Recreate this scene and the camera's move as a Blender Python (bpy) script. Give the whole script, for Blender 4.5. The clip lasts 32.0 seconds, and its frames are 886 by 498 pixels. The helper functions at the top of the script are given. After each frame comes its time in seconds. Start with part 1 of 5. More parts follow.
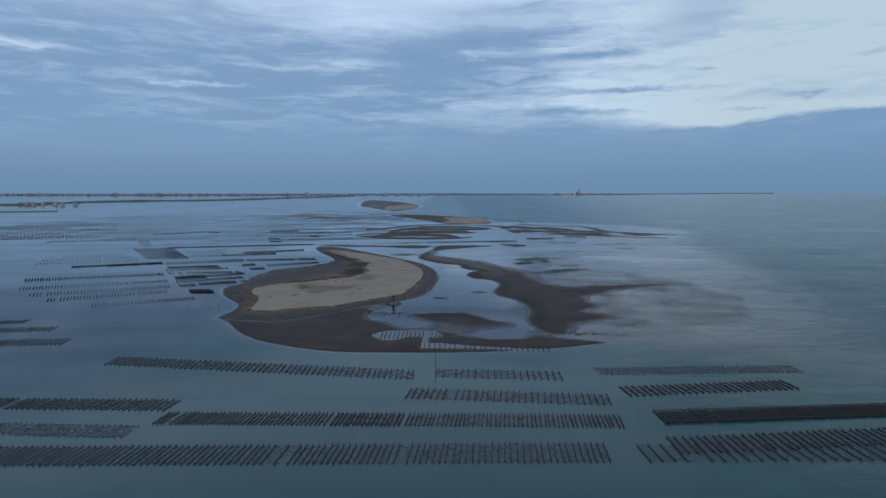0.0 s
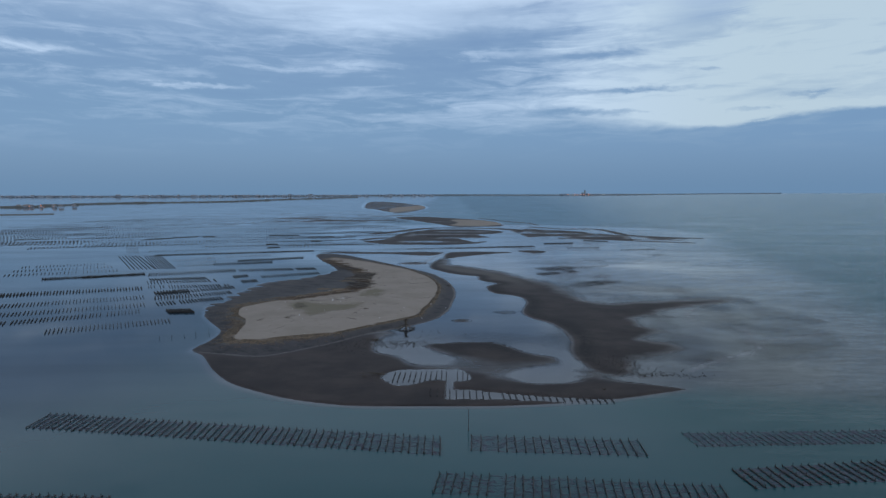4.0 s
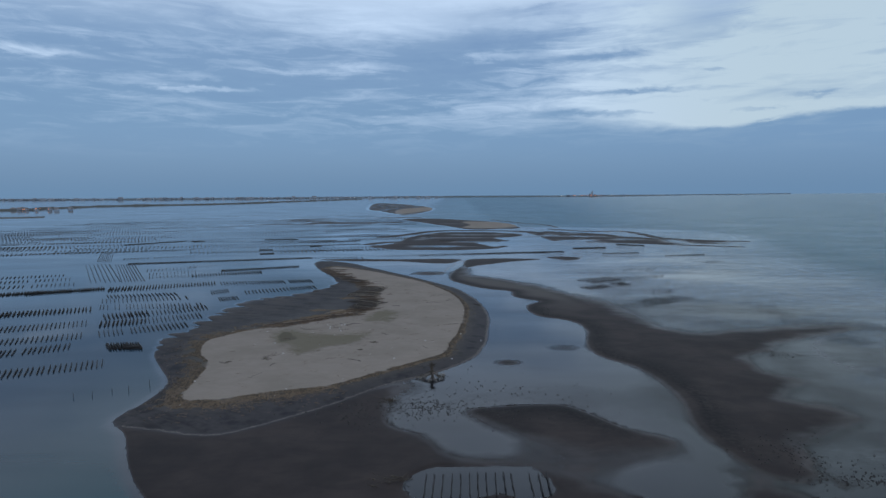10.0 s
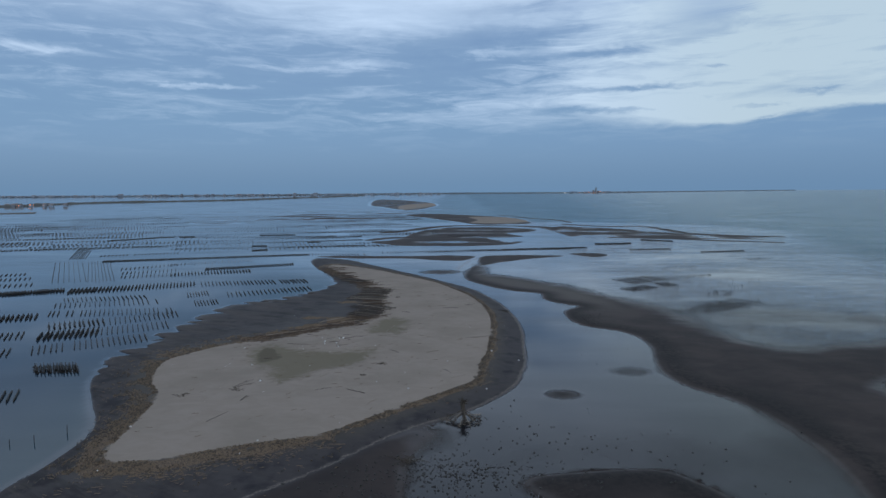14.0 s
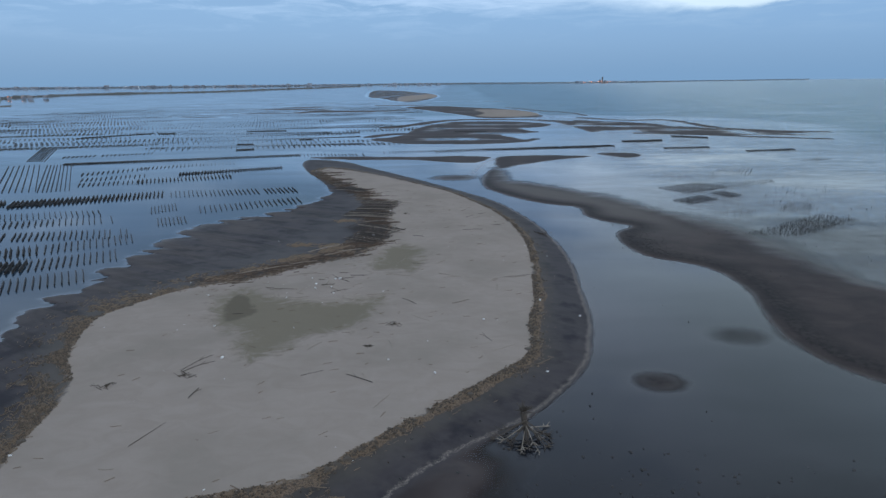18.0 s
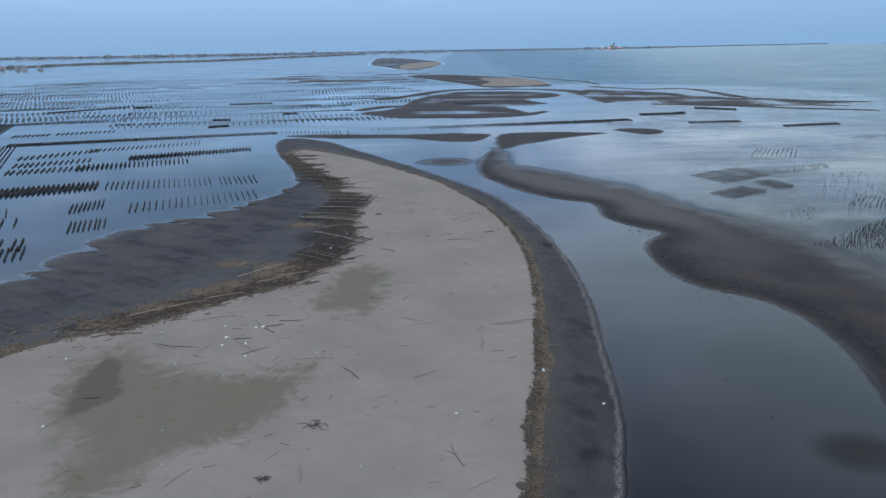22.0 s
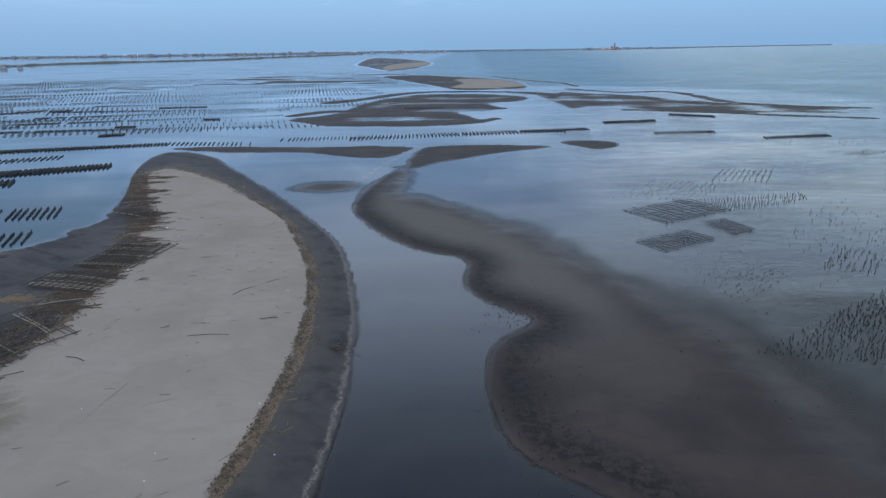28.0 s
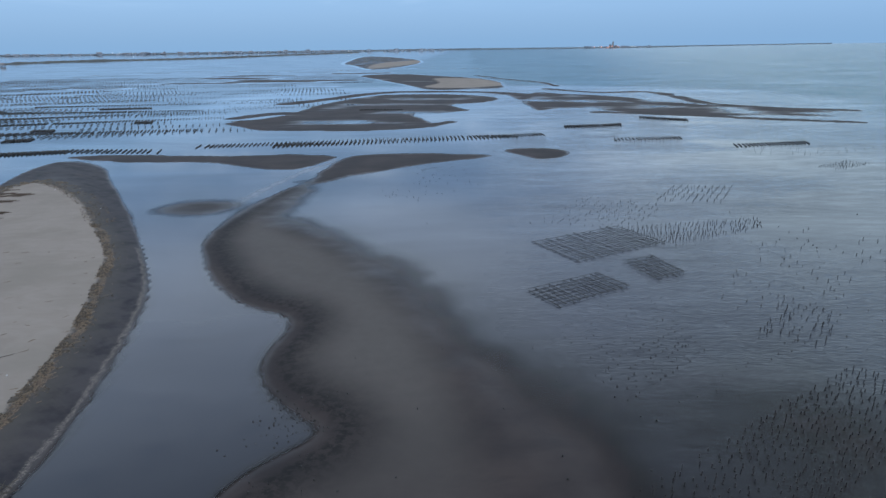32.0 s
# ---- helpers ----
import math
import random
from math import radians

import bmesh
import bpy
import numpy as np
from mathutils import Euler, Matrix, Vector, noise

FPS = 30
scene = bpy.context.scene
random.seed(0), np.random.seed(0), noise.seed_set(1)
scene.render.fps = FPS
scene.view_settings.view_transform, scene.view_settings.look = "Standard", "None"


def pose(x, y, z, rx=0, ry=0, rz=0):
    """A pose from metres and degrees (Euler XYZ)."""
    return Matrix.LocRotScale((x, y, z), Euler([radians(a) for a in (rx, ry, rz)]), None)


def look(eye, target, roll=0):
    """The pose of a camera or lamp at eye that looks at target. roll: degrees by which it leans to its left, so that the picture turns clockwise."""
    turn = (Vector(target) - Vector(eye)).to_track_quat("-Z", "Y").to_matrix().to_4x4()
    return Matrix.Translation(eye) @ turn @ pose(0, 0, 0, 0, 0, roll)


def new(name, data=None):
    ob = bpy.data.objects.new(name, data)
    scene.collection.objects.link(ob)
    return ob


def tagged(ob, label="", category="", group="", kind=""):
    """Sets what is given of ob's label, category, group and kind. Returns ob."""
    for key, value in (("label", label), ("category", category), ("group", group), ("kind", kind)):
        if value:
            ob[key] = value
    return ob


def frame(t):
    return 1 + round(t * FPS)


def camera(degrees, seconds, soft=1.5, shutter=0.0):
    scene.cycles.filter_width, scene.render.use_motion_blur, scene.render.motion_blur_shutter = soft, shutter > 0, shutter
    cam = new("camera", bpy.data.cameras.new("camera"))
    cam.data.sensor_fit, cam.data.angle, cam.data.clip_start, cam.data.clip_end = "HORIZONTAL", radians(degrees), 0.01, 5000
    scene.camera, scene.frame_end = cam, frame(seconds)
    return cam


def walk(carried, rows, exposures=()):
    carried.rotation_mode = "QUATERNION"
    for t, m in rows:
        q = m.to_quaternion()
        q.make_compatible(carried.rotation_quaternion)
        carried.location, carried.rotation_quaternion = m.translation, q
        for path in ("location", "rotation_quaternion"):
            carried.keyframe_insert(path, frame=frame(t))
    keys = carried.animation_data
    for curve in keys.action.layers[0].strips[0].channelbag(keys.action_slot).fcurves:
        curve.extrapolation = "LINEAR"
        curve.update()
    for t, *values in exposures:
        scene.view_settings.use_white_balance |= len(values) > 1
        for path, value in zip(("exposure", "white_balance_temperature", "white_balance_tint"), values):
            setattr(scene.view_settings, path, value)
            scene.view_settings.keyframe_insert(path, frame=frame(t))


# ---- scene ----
cam = camera(74.0, 32.0)
# seconds, eye, yaw, pitch, roll of a drone that flies north, sinks a little, then tilts down and drifts east
PATH = [
    (0, 5.94, -35.50, 29.82, 0.44, -5.77, 0.03),
    (1, 4.95, -29.10, 29.93, 0.53, -5.73, -0.00),
    (2, 3.93, -22.72, 30.04, 0.64, -5.72, -0.06),
    (3, 2.88, -16.36, 30.12, 0.76, -5.72, -0.11),
    (4, 1.78, -9.87, 30.18, 0.82, -5.69, -0.13),
    (5, 0.63, -3.17, 30.16, 0.91, -5.75, -0.12),
    (6, -0.40, 3.38, 30.10, 1.02, -5.74, -0.18),
    (7, -1.40, 9.83, 29.98, 1.09, -5.69, -0.26),
    (8, -2.37, 16.17, 29.73, 1.14, -5.59, -0.33),
    (9, -3.41, 22.44, 29.20, 1.19, -5.55, -0.37),
    (10, -4.50, 28.61, 28.34, 1.25, -5.51, -0.35),
    (11, -5.60, 34.74, 27.28, 1.31, -5.54, -0.31),
    (12, -6.71, 40.96, 26.33, 1.37, -5.59, -0.30),
    (13, -7.80, 47.36, 25.67, 1.38, -5.49, -0.34),
    (13.5, -8.33, 50.59, 25.43, 1.37, -5.42, -0.38),
    (14, -8.80, 53.87, 25.31, 1.41, -5.78, -0.40),
    (14.5, -9.27, 57.11, 25.28, 1.41, -6.98, -0.42),
    (15, -9.77, 60.35, 25.26, 1.41, -8.28, -0.46),
    (15.5, -10.28, 63.60, 25.17, 1.43, -9.48, -0.49),
    (16, -10.81, 66.77, 25.12, 1.42, -10.85, -0.50),
    (16.5, -11.36, 69.92, 25.06, 1.42, -12.14, -0.51),
    (17, -11.91, 73.07, 25.00, 1.43, -13.42, -0.52),
    (17.5, -12.47, 76.21, 24.93, 1.44, -14.74, -0.52),
    (18, -13.07, 79.35, 24.86, 1.44, -16.08, -0.56),
    (18.5, -13.59, 82.47, 24.79, 1.46, -17.36, -0.64),
    (19, -13.92, 85.54, 24.72, 1.58, -18.49, -0.73),
    (19.5, -13.96, 88.57, 24.68, 1.75, -19.00, -0.82),
    (20, -13.64, 91.52, 24.65, 1.90, -19.13, -0.90),
    (20.5, -13.00, 94.38, 24.63, 2.02, -19.10, -0.96),
    (21, -12.10, 97.11, 24.60, 2.13, -19.06, -0.98),
    (22, -9.64, 102.33, 24.43, 2.30, -19.00, -0.95),
    (23, -6.64, 107.44, 24.16, 2.37, -18.95, -0.92),
    (24, -3.32, 112.42, 23.88, 2.47, -18.91, -0.89),
    (25, 0.24, 117.38, 23.68, 2.52, -18.89, -0.85),
    (26, 3.94, 122.28, 23.52, 2.55, -18.90, -0.81),
    (27, 7.64, 127.08, 23.39, 2.68, -18.86, -0.80),
    (28, 11.41, 131.73, 23.25, 2.60, -18.96, -0.82),
    (29, 15.17, 136.24, 23.12, 2.64, -19.00, -0.85),
    (30, 18.97, 140.69, 22.94, 2.68, -19.00, -0.91),
    (31, 22.79, 145.07, 22.74, 2.67, -19.03, -0.89),
    (32, 26.62, 149.41, 22.56, 2.63, -19.09, -0.78),
]
# exposure of the clip's camera, which opens as it tilts down to the darker ground
walk(cam, [(t, Matrix.Translation((x, y, z)) @ pose(0, 0, 0, 0, 0, yaw) @ pose(0, 0, 0, 90 + pitch) @ pose(0, 0, 0, 0, 0, roll)) for t, x, y, z, yaw, pitch, roll in PATH],
     [(0, 0.0), (13.5, 0.0), (15.5, 0.15), (17.5, 0.4), (20, 0.7), (24, 0.75), (32, 0.75)])


# ---- node helper ----
class Nodes:
    def __init__(self, tree):
        self.tree, self.n, self.l = tree, tree.nodes, tree.links
        self.n.clear()

    def add(self, kind, inputs=None, **settings):
        node = self.n.new(kind)
        for key, value in settings.items():
            setattr(node, key, value)
        for key, value in (inputs or {}).items():
            self.put(node.inputs[key], value)
        return node

    def put(self, socket, value):
        if hasattr(value, "is_output"):
            self.l.new(value, socket)
        elif value is not None:
            socket.default_value = value

    def math(self, op, a, b=None, c=None, clamp=False):
        node = self.add("ShaderNodeMath", operation=op, use_clamp=clamp)
        for socket, value in zip(node.inputs, (a, b, c)):
            self.put(socket, value)
        return node.outputs[0]

    def step(self, value, low, high):
        node = self.add("ShaderNodeMapRange", {0: value, 1: low, 2: high}, interpolation_type="SMOOTHSTEP")
        return node.outputs[0]

    def mix(self, fac, a, b, mode="MIX"):
        node = self.add("ShaderNodeMix", data_type="RGBA", blend_type=mode, clamp_factor=True)
        self.put(node.inputs[0], fac)
        self.put(node.inputs[6], rgb(a))
        self.put(node.inputs[7], rgb(b))
        return node.outputs[2]

    def noise(self, vector, scale, detail=4.0, rough=0.55, stretch=None, distort=0.0):
        if stretch:
            vector = self.add("ShaderNodeVectorMath", {0: vector, 1: stretch}, operation="MULTIPLY").outputs[0]
        node = self.add("ShaderNodeTexNoise", {"Vector": vector, "Scale": scale, "Detail": detail, "Roughness": rough, "Distortion": distort})
        return node.outputs[0]

    def attr(self, name):
        return self.add("ShaderNodeAttribute", attribute_name=name).outputs["Fac"]


def rgb(c):
    return (*c, 1.0) if isinstance(c, tuple) and len(c) == 3 else c


def material(name):
    m = bpy.data.materials.new(name)
    m.use_nodes = True
    return m, Nodes(m.node_tree)


# ---- world: a cloudy evening sky ----
SUN_EL, SUN_AZ = radians(24), radians(150)
world = bpy.data.worlds.new("evening_sky")
scene.world = world
world.use_nodes = True
w = Nodes(world.node_tree)
ray = w.add("ShaderNodeTexCoord").outputs["Generated"]
xyz = w.add("ShaderNodeSeparateXYZ", {0: ray}).outputs
az = w.math("ARCTAN2", xyz[0], xyz[1])
el = xyz[2]
sky = w.add("ShaderNodeTexSky", sky_type="NISHITA", sun_disc=False, sun_elevation=SUN_EL, sun_rotation=SUN_AZ, air_density=1.5, dust_density=2.0).outputs[0]
clear = w.mix(1.0, sky, (0.11, 0.11, 0.11), "MULTIPLY")
# the cloud deck: blue-grey near the horizon, paler above
low = w.mix(w.step(el, 0.0, 0.10), (0.146, 0.268, 0.440), (0.175, 0.318, 0.530))
deck = w.mix(w.step(el, 0.10, 0.22), low, (0.200, 0.332, 0.545))
deck = w.mix(w.step(el, 0.21, 0.37), deck, (0.66, 0.81, 1.02))
deck = w.mix(w.step(el, 0.45, 0.80), deck, (0.26, 0.315, 0.385))
flat = w.add("ShaderNodeCombineXYZ", {0: az, 1: el}).outputs[0]
streak = w.noise(flat, 1.0, 6, 0.6, (4.0, 26.0, 1.0), 0.5)
wisps = w.noise(flat, 1.0, 8, 0.66, (9.0, 60.0, 1.0), 0.9)
puffs = w.noise(flat, 1.0, 6, 0.62, (22.0, 50.0, 1.0), 0.3)
lift = w.math("MULTIPLY", w.math("SUBTRACT", puffs, 0.5), 0.022)
drift_ = w.math("MULTIPLY", w.math("SUBTRACT", wisps, 0.5), 0.16)
warped = w.add("ShaderNodeCombineXYZ", {0: w.math("ADD", az, drift_), 1: w.math("ADD", el, w.math("ADD", lift, w.math("MULTIPLY", w.math("SUBTRACT", streak, 0.5), 0.022)))}).outputs[0]
# the clear pale sky in the north-east, over a bank of cloud with a stepped top
top_line = w.math("ADD", w.math("MULTIPLY_ADD", w.step(w.math("ADD", az, drift_), 0.43, 0.52), 0.010, 0.092), w.math("MULTIPLY", w.math("SUBTRACT", az, 0.45), 0.03))
over = w.math("SUBTRACT", w.math("ADD", el, w.math("MULTIPLY", lift, 0.6)), top_line)
side = w.math("ADD", w.math("MULTIPLY_ADD", el, -1.15, az), w.math("MULTIPLY", drift_, 1.2))
blur = w.math("MULTIPLY_ADD", w.step(az, 0.42, 0.10), 0.075, 0.010)
gap = w.math("MULTIPLY", w.step(w.math("DIVIDE", over, blur), 0.0, 1.0), w.step(side, -0.26, 0.08))
gap = w.math("MULTIPLY", gap, w.step(az, 1.4, 0.8))
# long clouds: azimuth, elevation, half width, half height, lightness
PALE_CLOUDS = [
    (-0.625, 0.193, 0.047, 0.0074, 0.60), (-0.578, 0.192, 0.042, 0.0037, 0.30), (-0.484, 0.219, 0.066, 0.0110, 0.32), (-0.529, 0.169, 0.081, 0.0086, 0.30), (-0.420, 0.177, 0.045, 0.0049, 0.32),
    (-0.400, 0.159, 0.082, 0.0039, 0.60), (-0.247, 0.192, 0.090, 0.0037, 0.30), (-0.145, 0.202, 0.035, 0.0074, 0.40), (-0.098, 0.118, 0.060, 0.0098, 0.34), (-0.453, 0.202, 0.107, 0.0037, 0.15),
    (-0.173, 0.299, 0.198, 0.0368, 0.42), (-0.229, 0.259, 0.137, 0.0196, 0.30), (-0.078, 0.263, 0.131, 0.0245, 0.30), (0.094, 0.310, 0.310, 0.0270, 0.40), (0.056, 0.215, 0.054, 0.0098, 0.50),
    (-0.069, 0.198, 0.054, 0.0049, 0.25),
]
DARK_CLOUDS = [
    (0.122, 0.283, 0.178, 0.0098, -0.50), (0.085, 0.240, 0.101, 0.0147, -0.60), (0.251, 0.212, 0.107, 0.0098, -0.75), (0.094, 0.185, 0.137, 0.0270, -0.35), (0.313, 0.156, 0.087, 0.0049, -0.65),
    (0.242, 0.125, 0.096, 0.0049, -0.60), (0.396, 0.263, 0.059, 0.0319, -0.62), (0.532, 0.133, 0.034, 0.0032, -0.50), (0.404, 0.180, 0.018, 0.0025, -0.50), (0.451, 0.121, 0.027, 0.0025, -0.40),
    (0.605, 0.183, 0.029, 0.0049, -0.30), (0.197, 0.155, 0.092, 0.0061, -0.45), (0.304, 0.189, 0.066, 0.0061, -0.30), (0.242, 0.238, 0.079, 0.0110, -0.35), (0.347, 0.226, 0.064, 0.0086, -0.20),
    (-0.612, 0.174, 0.129, 0.0110, -0.12), (-0.491, 0.258, 0.243, 0.0270, -0.10), (-0.229, 0.165, 0.182, 0.0098, -0.10),
]
total = w.math("MULTIPLY", gap, 1.0)
for ca, ce, wa, we, tone in PALE_CLOUDS + DARK_CLOUDS:
    q = w.add("ShaderNodeVectorMath", {0: warped, 1: (1 / wa, 1 / we, 0), 2: (-ca / wa, -ce / we, 0)}, operation="MULTIPLY_ADD").outputs[0]
    r2 = w.add("ShaderNodeVectorMath", {0: q, 1: q}, operation="DOT_PRODUCT").outputs["Value"]
    total = w.math("MULTIPLY_ADD", w.math("POWER", 2.7183, w.math("MULTIPLY", w.math("POWER", r2, 1.3), -1.0)), tone, total)
high = w.step(el, 0.04, 0.15)
total = w.math("ADD", total, w.math("MULTIPLY", w.math("SUBTRACT", streak, 0.48), w.math("MULTIPLY", high, 1.35)))
total = w.math("ADD", total, w.math("MULTIPLY", w.math("SUBTRACT", wisps, 0.5), w.math("MULTIPLY", high, 1.25)))
pale_to = w.mix(w.step(az, 0.0, 0.5), (0.56, 0.72, 0.95), (0.49, 0.63, 0.75))
pale = w.mix(w.math("MULTIPLY", total, 1.0, clamp=True), deck, pale_to)
clouds = w.mix(w.math("MULTIPLY", total, -1.0, clamp=True), pale, (0.150, 0.270, 0.490))
out = w.mix(0.94, clear, clouds)
w.add("ShaderNodeOutputWorld", {0: w.add("ShaderNodeBackground", {0: out, 1: 1.0}).outputs[0]})

sun = new("sun", bpy.data.lights.new("sun", "SUN"))
sun.data.energy, sun.data.angle, sun.data.color = 0.35, radians(30), (1.0, 0.88, 0.76)
sun.matrix_world = look((math.sin(SUN_AZ) * 50, math.cos(SUN_AZ) * 50, 40), (0, 0, 0))

# ---- the tidal flat: outlines in metres on the ground ----
ISLAND = [(-47.8, 98.5), (-40.3, 95.8), (-32.6, 94.6), (-25.2, 100.5), (-20.1, 105.9), (-14.6, 113), (-8, 118.4), (-3.5, 123.9), (-1.1, 128.1), (0.2, 132.6), (1.4, 138.4), (2.1, 146.4),
          (2.8, 154.7), (3, 163.6), (2.3, 172.5), (0.6, 183.4), (-3.2, 197), (-6.7, 204.9), (-13, 215.2), (-22.1, 228.9), (-31.3, 242.2), (-40.1, 254.4), (-45.8, 262.9), (-54.8, 270.6),
          (-61.7, 270.9), (-61.1, 260.5), (-56.1, 246), (-47.9, 228.2), (-43.8, 216.5), (-42.9, 209.3), (-46.3, 198), (-52.5, 189.2), (-58.1, 184.8), (-61.1, 176.5), (-61.7, 164.4), (-62.9, 153.5),
          (-62.5, 141.4), (-58.8, 130), (-53.5, 121.6), (-48.2, 113.6), (-47.4, 106)]
DRY = [(-42.2, 105.7), (-36.5, 105.8), (-30.4, 108.6), (-22.6, 111.5), (-16.4, 118), (-9.2, 125.3), (-6, 129.6), (-5.3, 136.4), (-4, 142.4), (-3.2, 150.4), (-2.3, 160.5), (-2.2, 169.5),
       (-3.5, 181.3), (-6.3, 192.1), (-10.3, 201.8), (-15.6, 212.5), (-24.4, 224), (-32.5, 234.4), (-40.2, 242.3), (-45.9, 246.9), (-50.7, 249.4), (-51.9, 244), (-47.5, 234.9), (-44, 228.1),
       (-38.8, 219.1), (-33.7, 212.4), (-31.8, 202.3), (-27.5, 196.5), (-27, 186.7), (-24.2, 177), (-25.7, 166.2), (-29.2, 159.7), (-35.7, 155.3), (-39.2, 150.8), (-46.2, 147.2), (-50.4, 141.8),
       (-52.2, 136.9), (-49.7, 128.5), (-45.8, 122.7), (-44.2, 114.9)]
LOBE = [(-47.7, 98.4), (-44.3, 94.1), (-39.7, 86.5), (-34.2, 79.5), (-27.6, 74.7), (-20.7, 71.2), (-12, 69.1), (-2, 69), (8, 69.2), (18.1, 70.5), (26.2, 72.3), (33.2, 74.8), (38.8, 77.5),
        (34.2, 79.9), (28.2, 82.1), (24.2, 84.1), (19.5, 81.3), (14.8, 80.9), (10.1, 83.6), (5, 86.7), (-4, 88.7), (-8, 93.8), (-13.1, 98.8), (-14.1, 106.9), (-13.1, 114), (-22.2, 106.9), (-35.3, 97.9)]
POOL = [(-9.9, 83.3), (-7.1, 87), (-2.3, 87.4), (3, 87), (5.1, 82.8), (3.8, 80.8), (1.6, 81.1), (-1.4, 81.3), (-4.9, 78.9), (-7.3, 79.1)]
TRENCH = [(1, 81.3), (2.1, 81.1), (2.3, 77.7), (4.7, 77.1), (11.7, 75.1), (19.2, 73.7), (25.3, 72.7), (24.7, 71.5), (18.5, 71.7), (9.6, 72.6), (1.9, 72.8), (0.8, 73.3)]
LENS = [(-2.3, 102.9), (1.9, 104.2), (9, 104.7), (12.1, 101.8), (15.1, 97.2), (19.1, 93.9), (18.3, 90.8), (13.8, 88.6), (9.1, 89.4), (3.5, 94.1), (-0.6, 99.9)]
BAR_WEST = [(-3.1, 250.2), (-6.2, 231.4), (-5.9, 219.7), (-3.3, 212.4), (1.8, 203.9), (6.9, 198.9), (10.7, 196.8), (12.1, 193.7), (11.5, 189.1), (12.6, 185.8), (14.5, 183.5), (17.9, 179.8),
            (14.6, 175.2), (13.7, 172.1), (13.5, 167.7), (15.2, 161.7), (21.2, 156.8), (23.1, 148.6), (20.4, 135.5), (21.1, 128.6), (25.8, 121.8), (27.3, 112.6), (27.1, 105.5), (25.4, 98.7),
            (25.4, 92.7), (28.2, 85.6), (32, 84)]
BAR_EAST = [(32, 84), (32.8, 90.6), (35.3, 95.2), (44.6, 101.5), (38.8, 107.8), (44.9, 114.2), (42.6, 120.3), (43.9, 126.6), (48.2, 132), (61.6, 142.7), (76.1, 149.9), (53.4, 145.7), (42.1, 143.1),
            (35.9, 150.7), (32.6, 162.9), (29.6, 179.9), (27.1, 189.8), (23.1, 199.7), (18.1, 208.5), (11.1, 217.7), (3.7, 224.9), (-0.6, 230.6), (0.1, 246.4), (-3.1, 250.2)]
NORTH_A = [(-63.5, 275.8), (-54.8, 280), (-30.3, 277.7), (-13.2, 279), (-2.9, 276.6), (-2.1, 271.8), (-6.8, 261.8), (-12.9, 262), (-18.7, 264.3), (-29, 269.5), (-45.3, 269.7)]
NORTH_B = [(-1.6, 250.3), (-2.3, 263), (0.4, 276.8), (13.7, 280.4), (33, 276.5), (17.8, 265.4), (6.2, 255.2), (1.4, 250)]
NORTH_C = [(34, 283.5), (43.1, 286), (49.2, 281.3), (47.2, 274.2), (41.1, 271), (37, 276.7)]
FAR_A = [(-51.7, 340.5), (-44.2, 348.3), (-38.7, 365.2), (-36.2, 394.5), (-30.1, 417.5), (-21.1, 440.6), (-7, 448.2), (10.6, 447.6), (30.3, 439), (40.7, 419.9), (33.4, 400.5), (21.5, 390.7), (25.4, 372.5), (18.4, 357.6), (8.7, 355.4), (17.7, 329.8), (13.5, 321.5), (-5.4, 317.6), (-23.3, 316.7), (-38, 322.9)]
FAR_B = [(46.5, 445.5), (88.3, 432.6), (111.8, 390.6), (135.8, 370.3), (157.7, 349.9), (140, 339), (125, 345.4), (96.7, 344.1), (71.8, 364.2), (52.4, 375.6), (46.4, 402)]
FAR_E = [(51.1, 410.5), (59.5, 429.4), (72, 424.2), (72.1, 387.6), (59.3, 371.4), (49.7, 367.7)]
FAR_C = [(-66.1, 644.5), (-51.2, 671.2), (-21.5, 668.7), (5.2, 636.3), (30.7, 602.9), (47.8, 560.1), (51, 503.4), (39.9, 479.8), (11.1, 472.9), (-1.7, 486.8), (-16.6, 521.4), (-42.4, 583.2)]
FAR_C_DRY = [(1.9, 593), (29.9, 586.6), (46.4, 536.7), (45.4, 504.4), (17.9, 488.4), (0.6, 501.7), (7.7, 538)]
FAR_D = [(-166.6, 1056.3), (-225.3, 1578.2), (-158.9, 1565.5), (-63.6, 1254.8), (-33.1, 1024.4), (-44.5, 826.9), (-61.5, 775.7), (-86, 783.6), (-130.6, 927.5)]
FAR_D_DRY = [(-102.6, 1027.6), (-58.5, 1169.6), (-38.7, 999), (-66.4, 825.8), (-90, 825.3)]
DAMP = [(-38.6, 137.1), (-39.9, 142.7), (-38.4, 145.5), (-32.1, 142.8), (-24.1, 142.8), (-21.3, 143.8), (-22.1, 138), (-23.8, 134), (-27.5, 131.3), (-29.8, 128.3), (-31.5, 126.8), (-34, 128.3), (-34.6, 131.9), (-37.3, 134.7)]
DAMP_C = [(-38.2, 136.7), (-39.8, 141.7), (-39.2, 145.1), (-36.8, 142.8), (-34.9, 138.9), (-36.4, 136.3)]
DAMP_B = [(-24.5, 153), (-25.4, 158), (-25.1, 160), (-24.3, 164.2), (-21.1, 166.8), (-17.7, 162.9), (-17.9, 154.7), (-18.9, 152.3), (-21.8, 152.7)]
LITTER = [(-44.7, 149.7), (-37.9, 154.3), (-32.1, 160.2), (-27.6, 167.1), (-27.1, 178.9), (-29, 188.6), (-29.9, 198.4), (-34.7, 210), (-40.4, 219.5), (-45.1, 229.1), (-50.2, 241.4)]


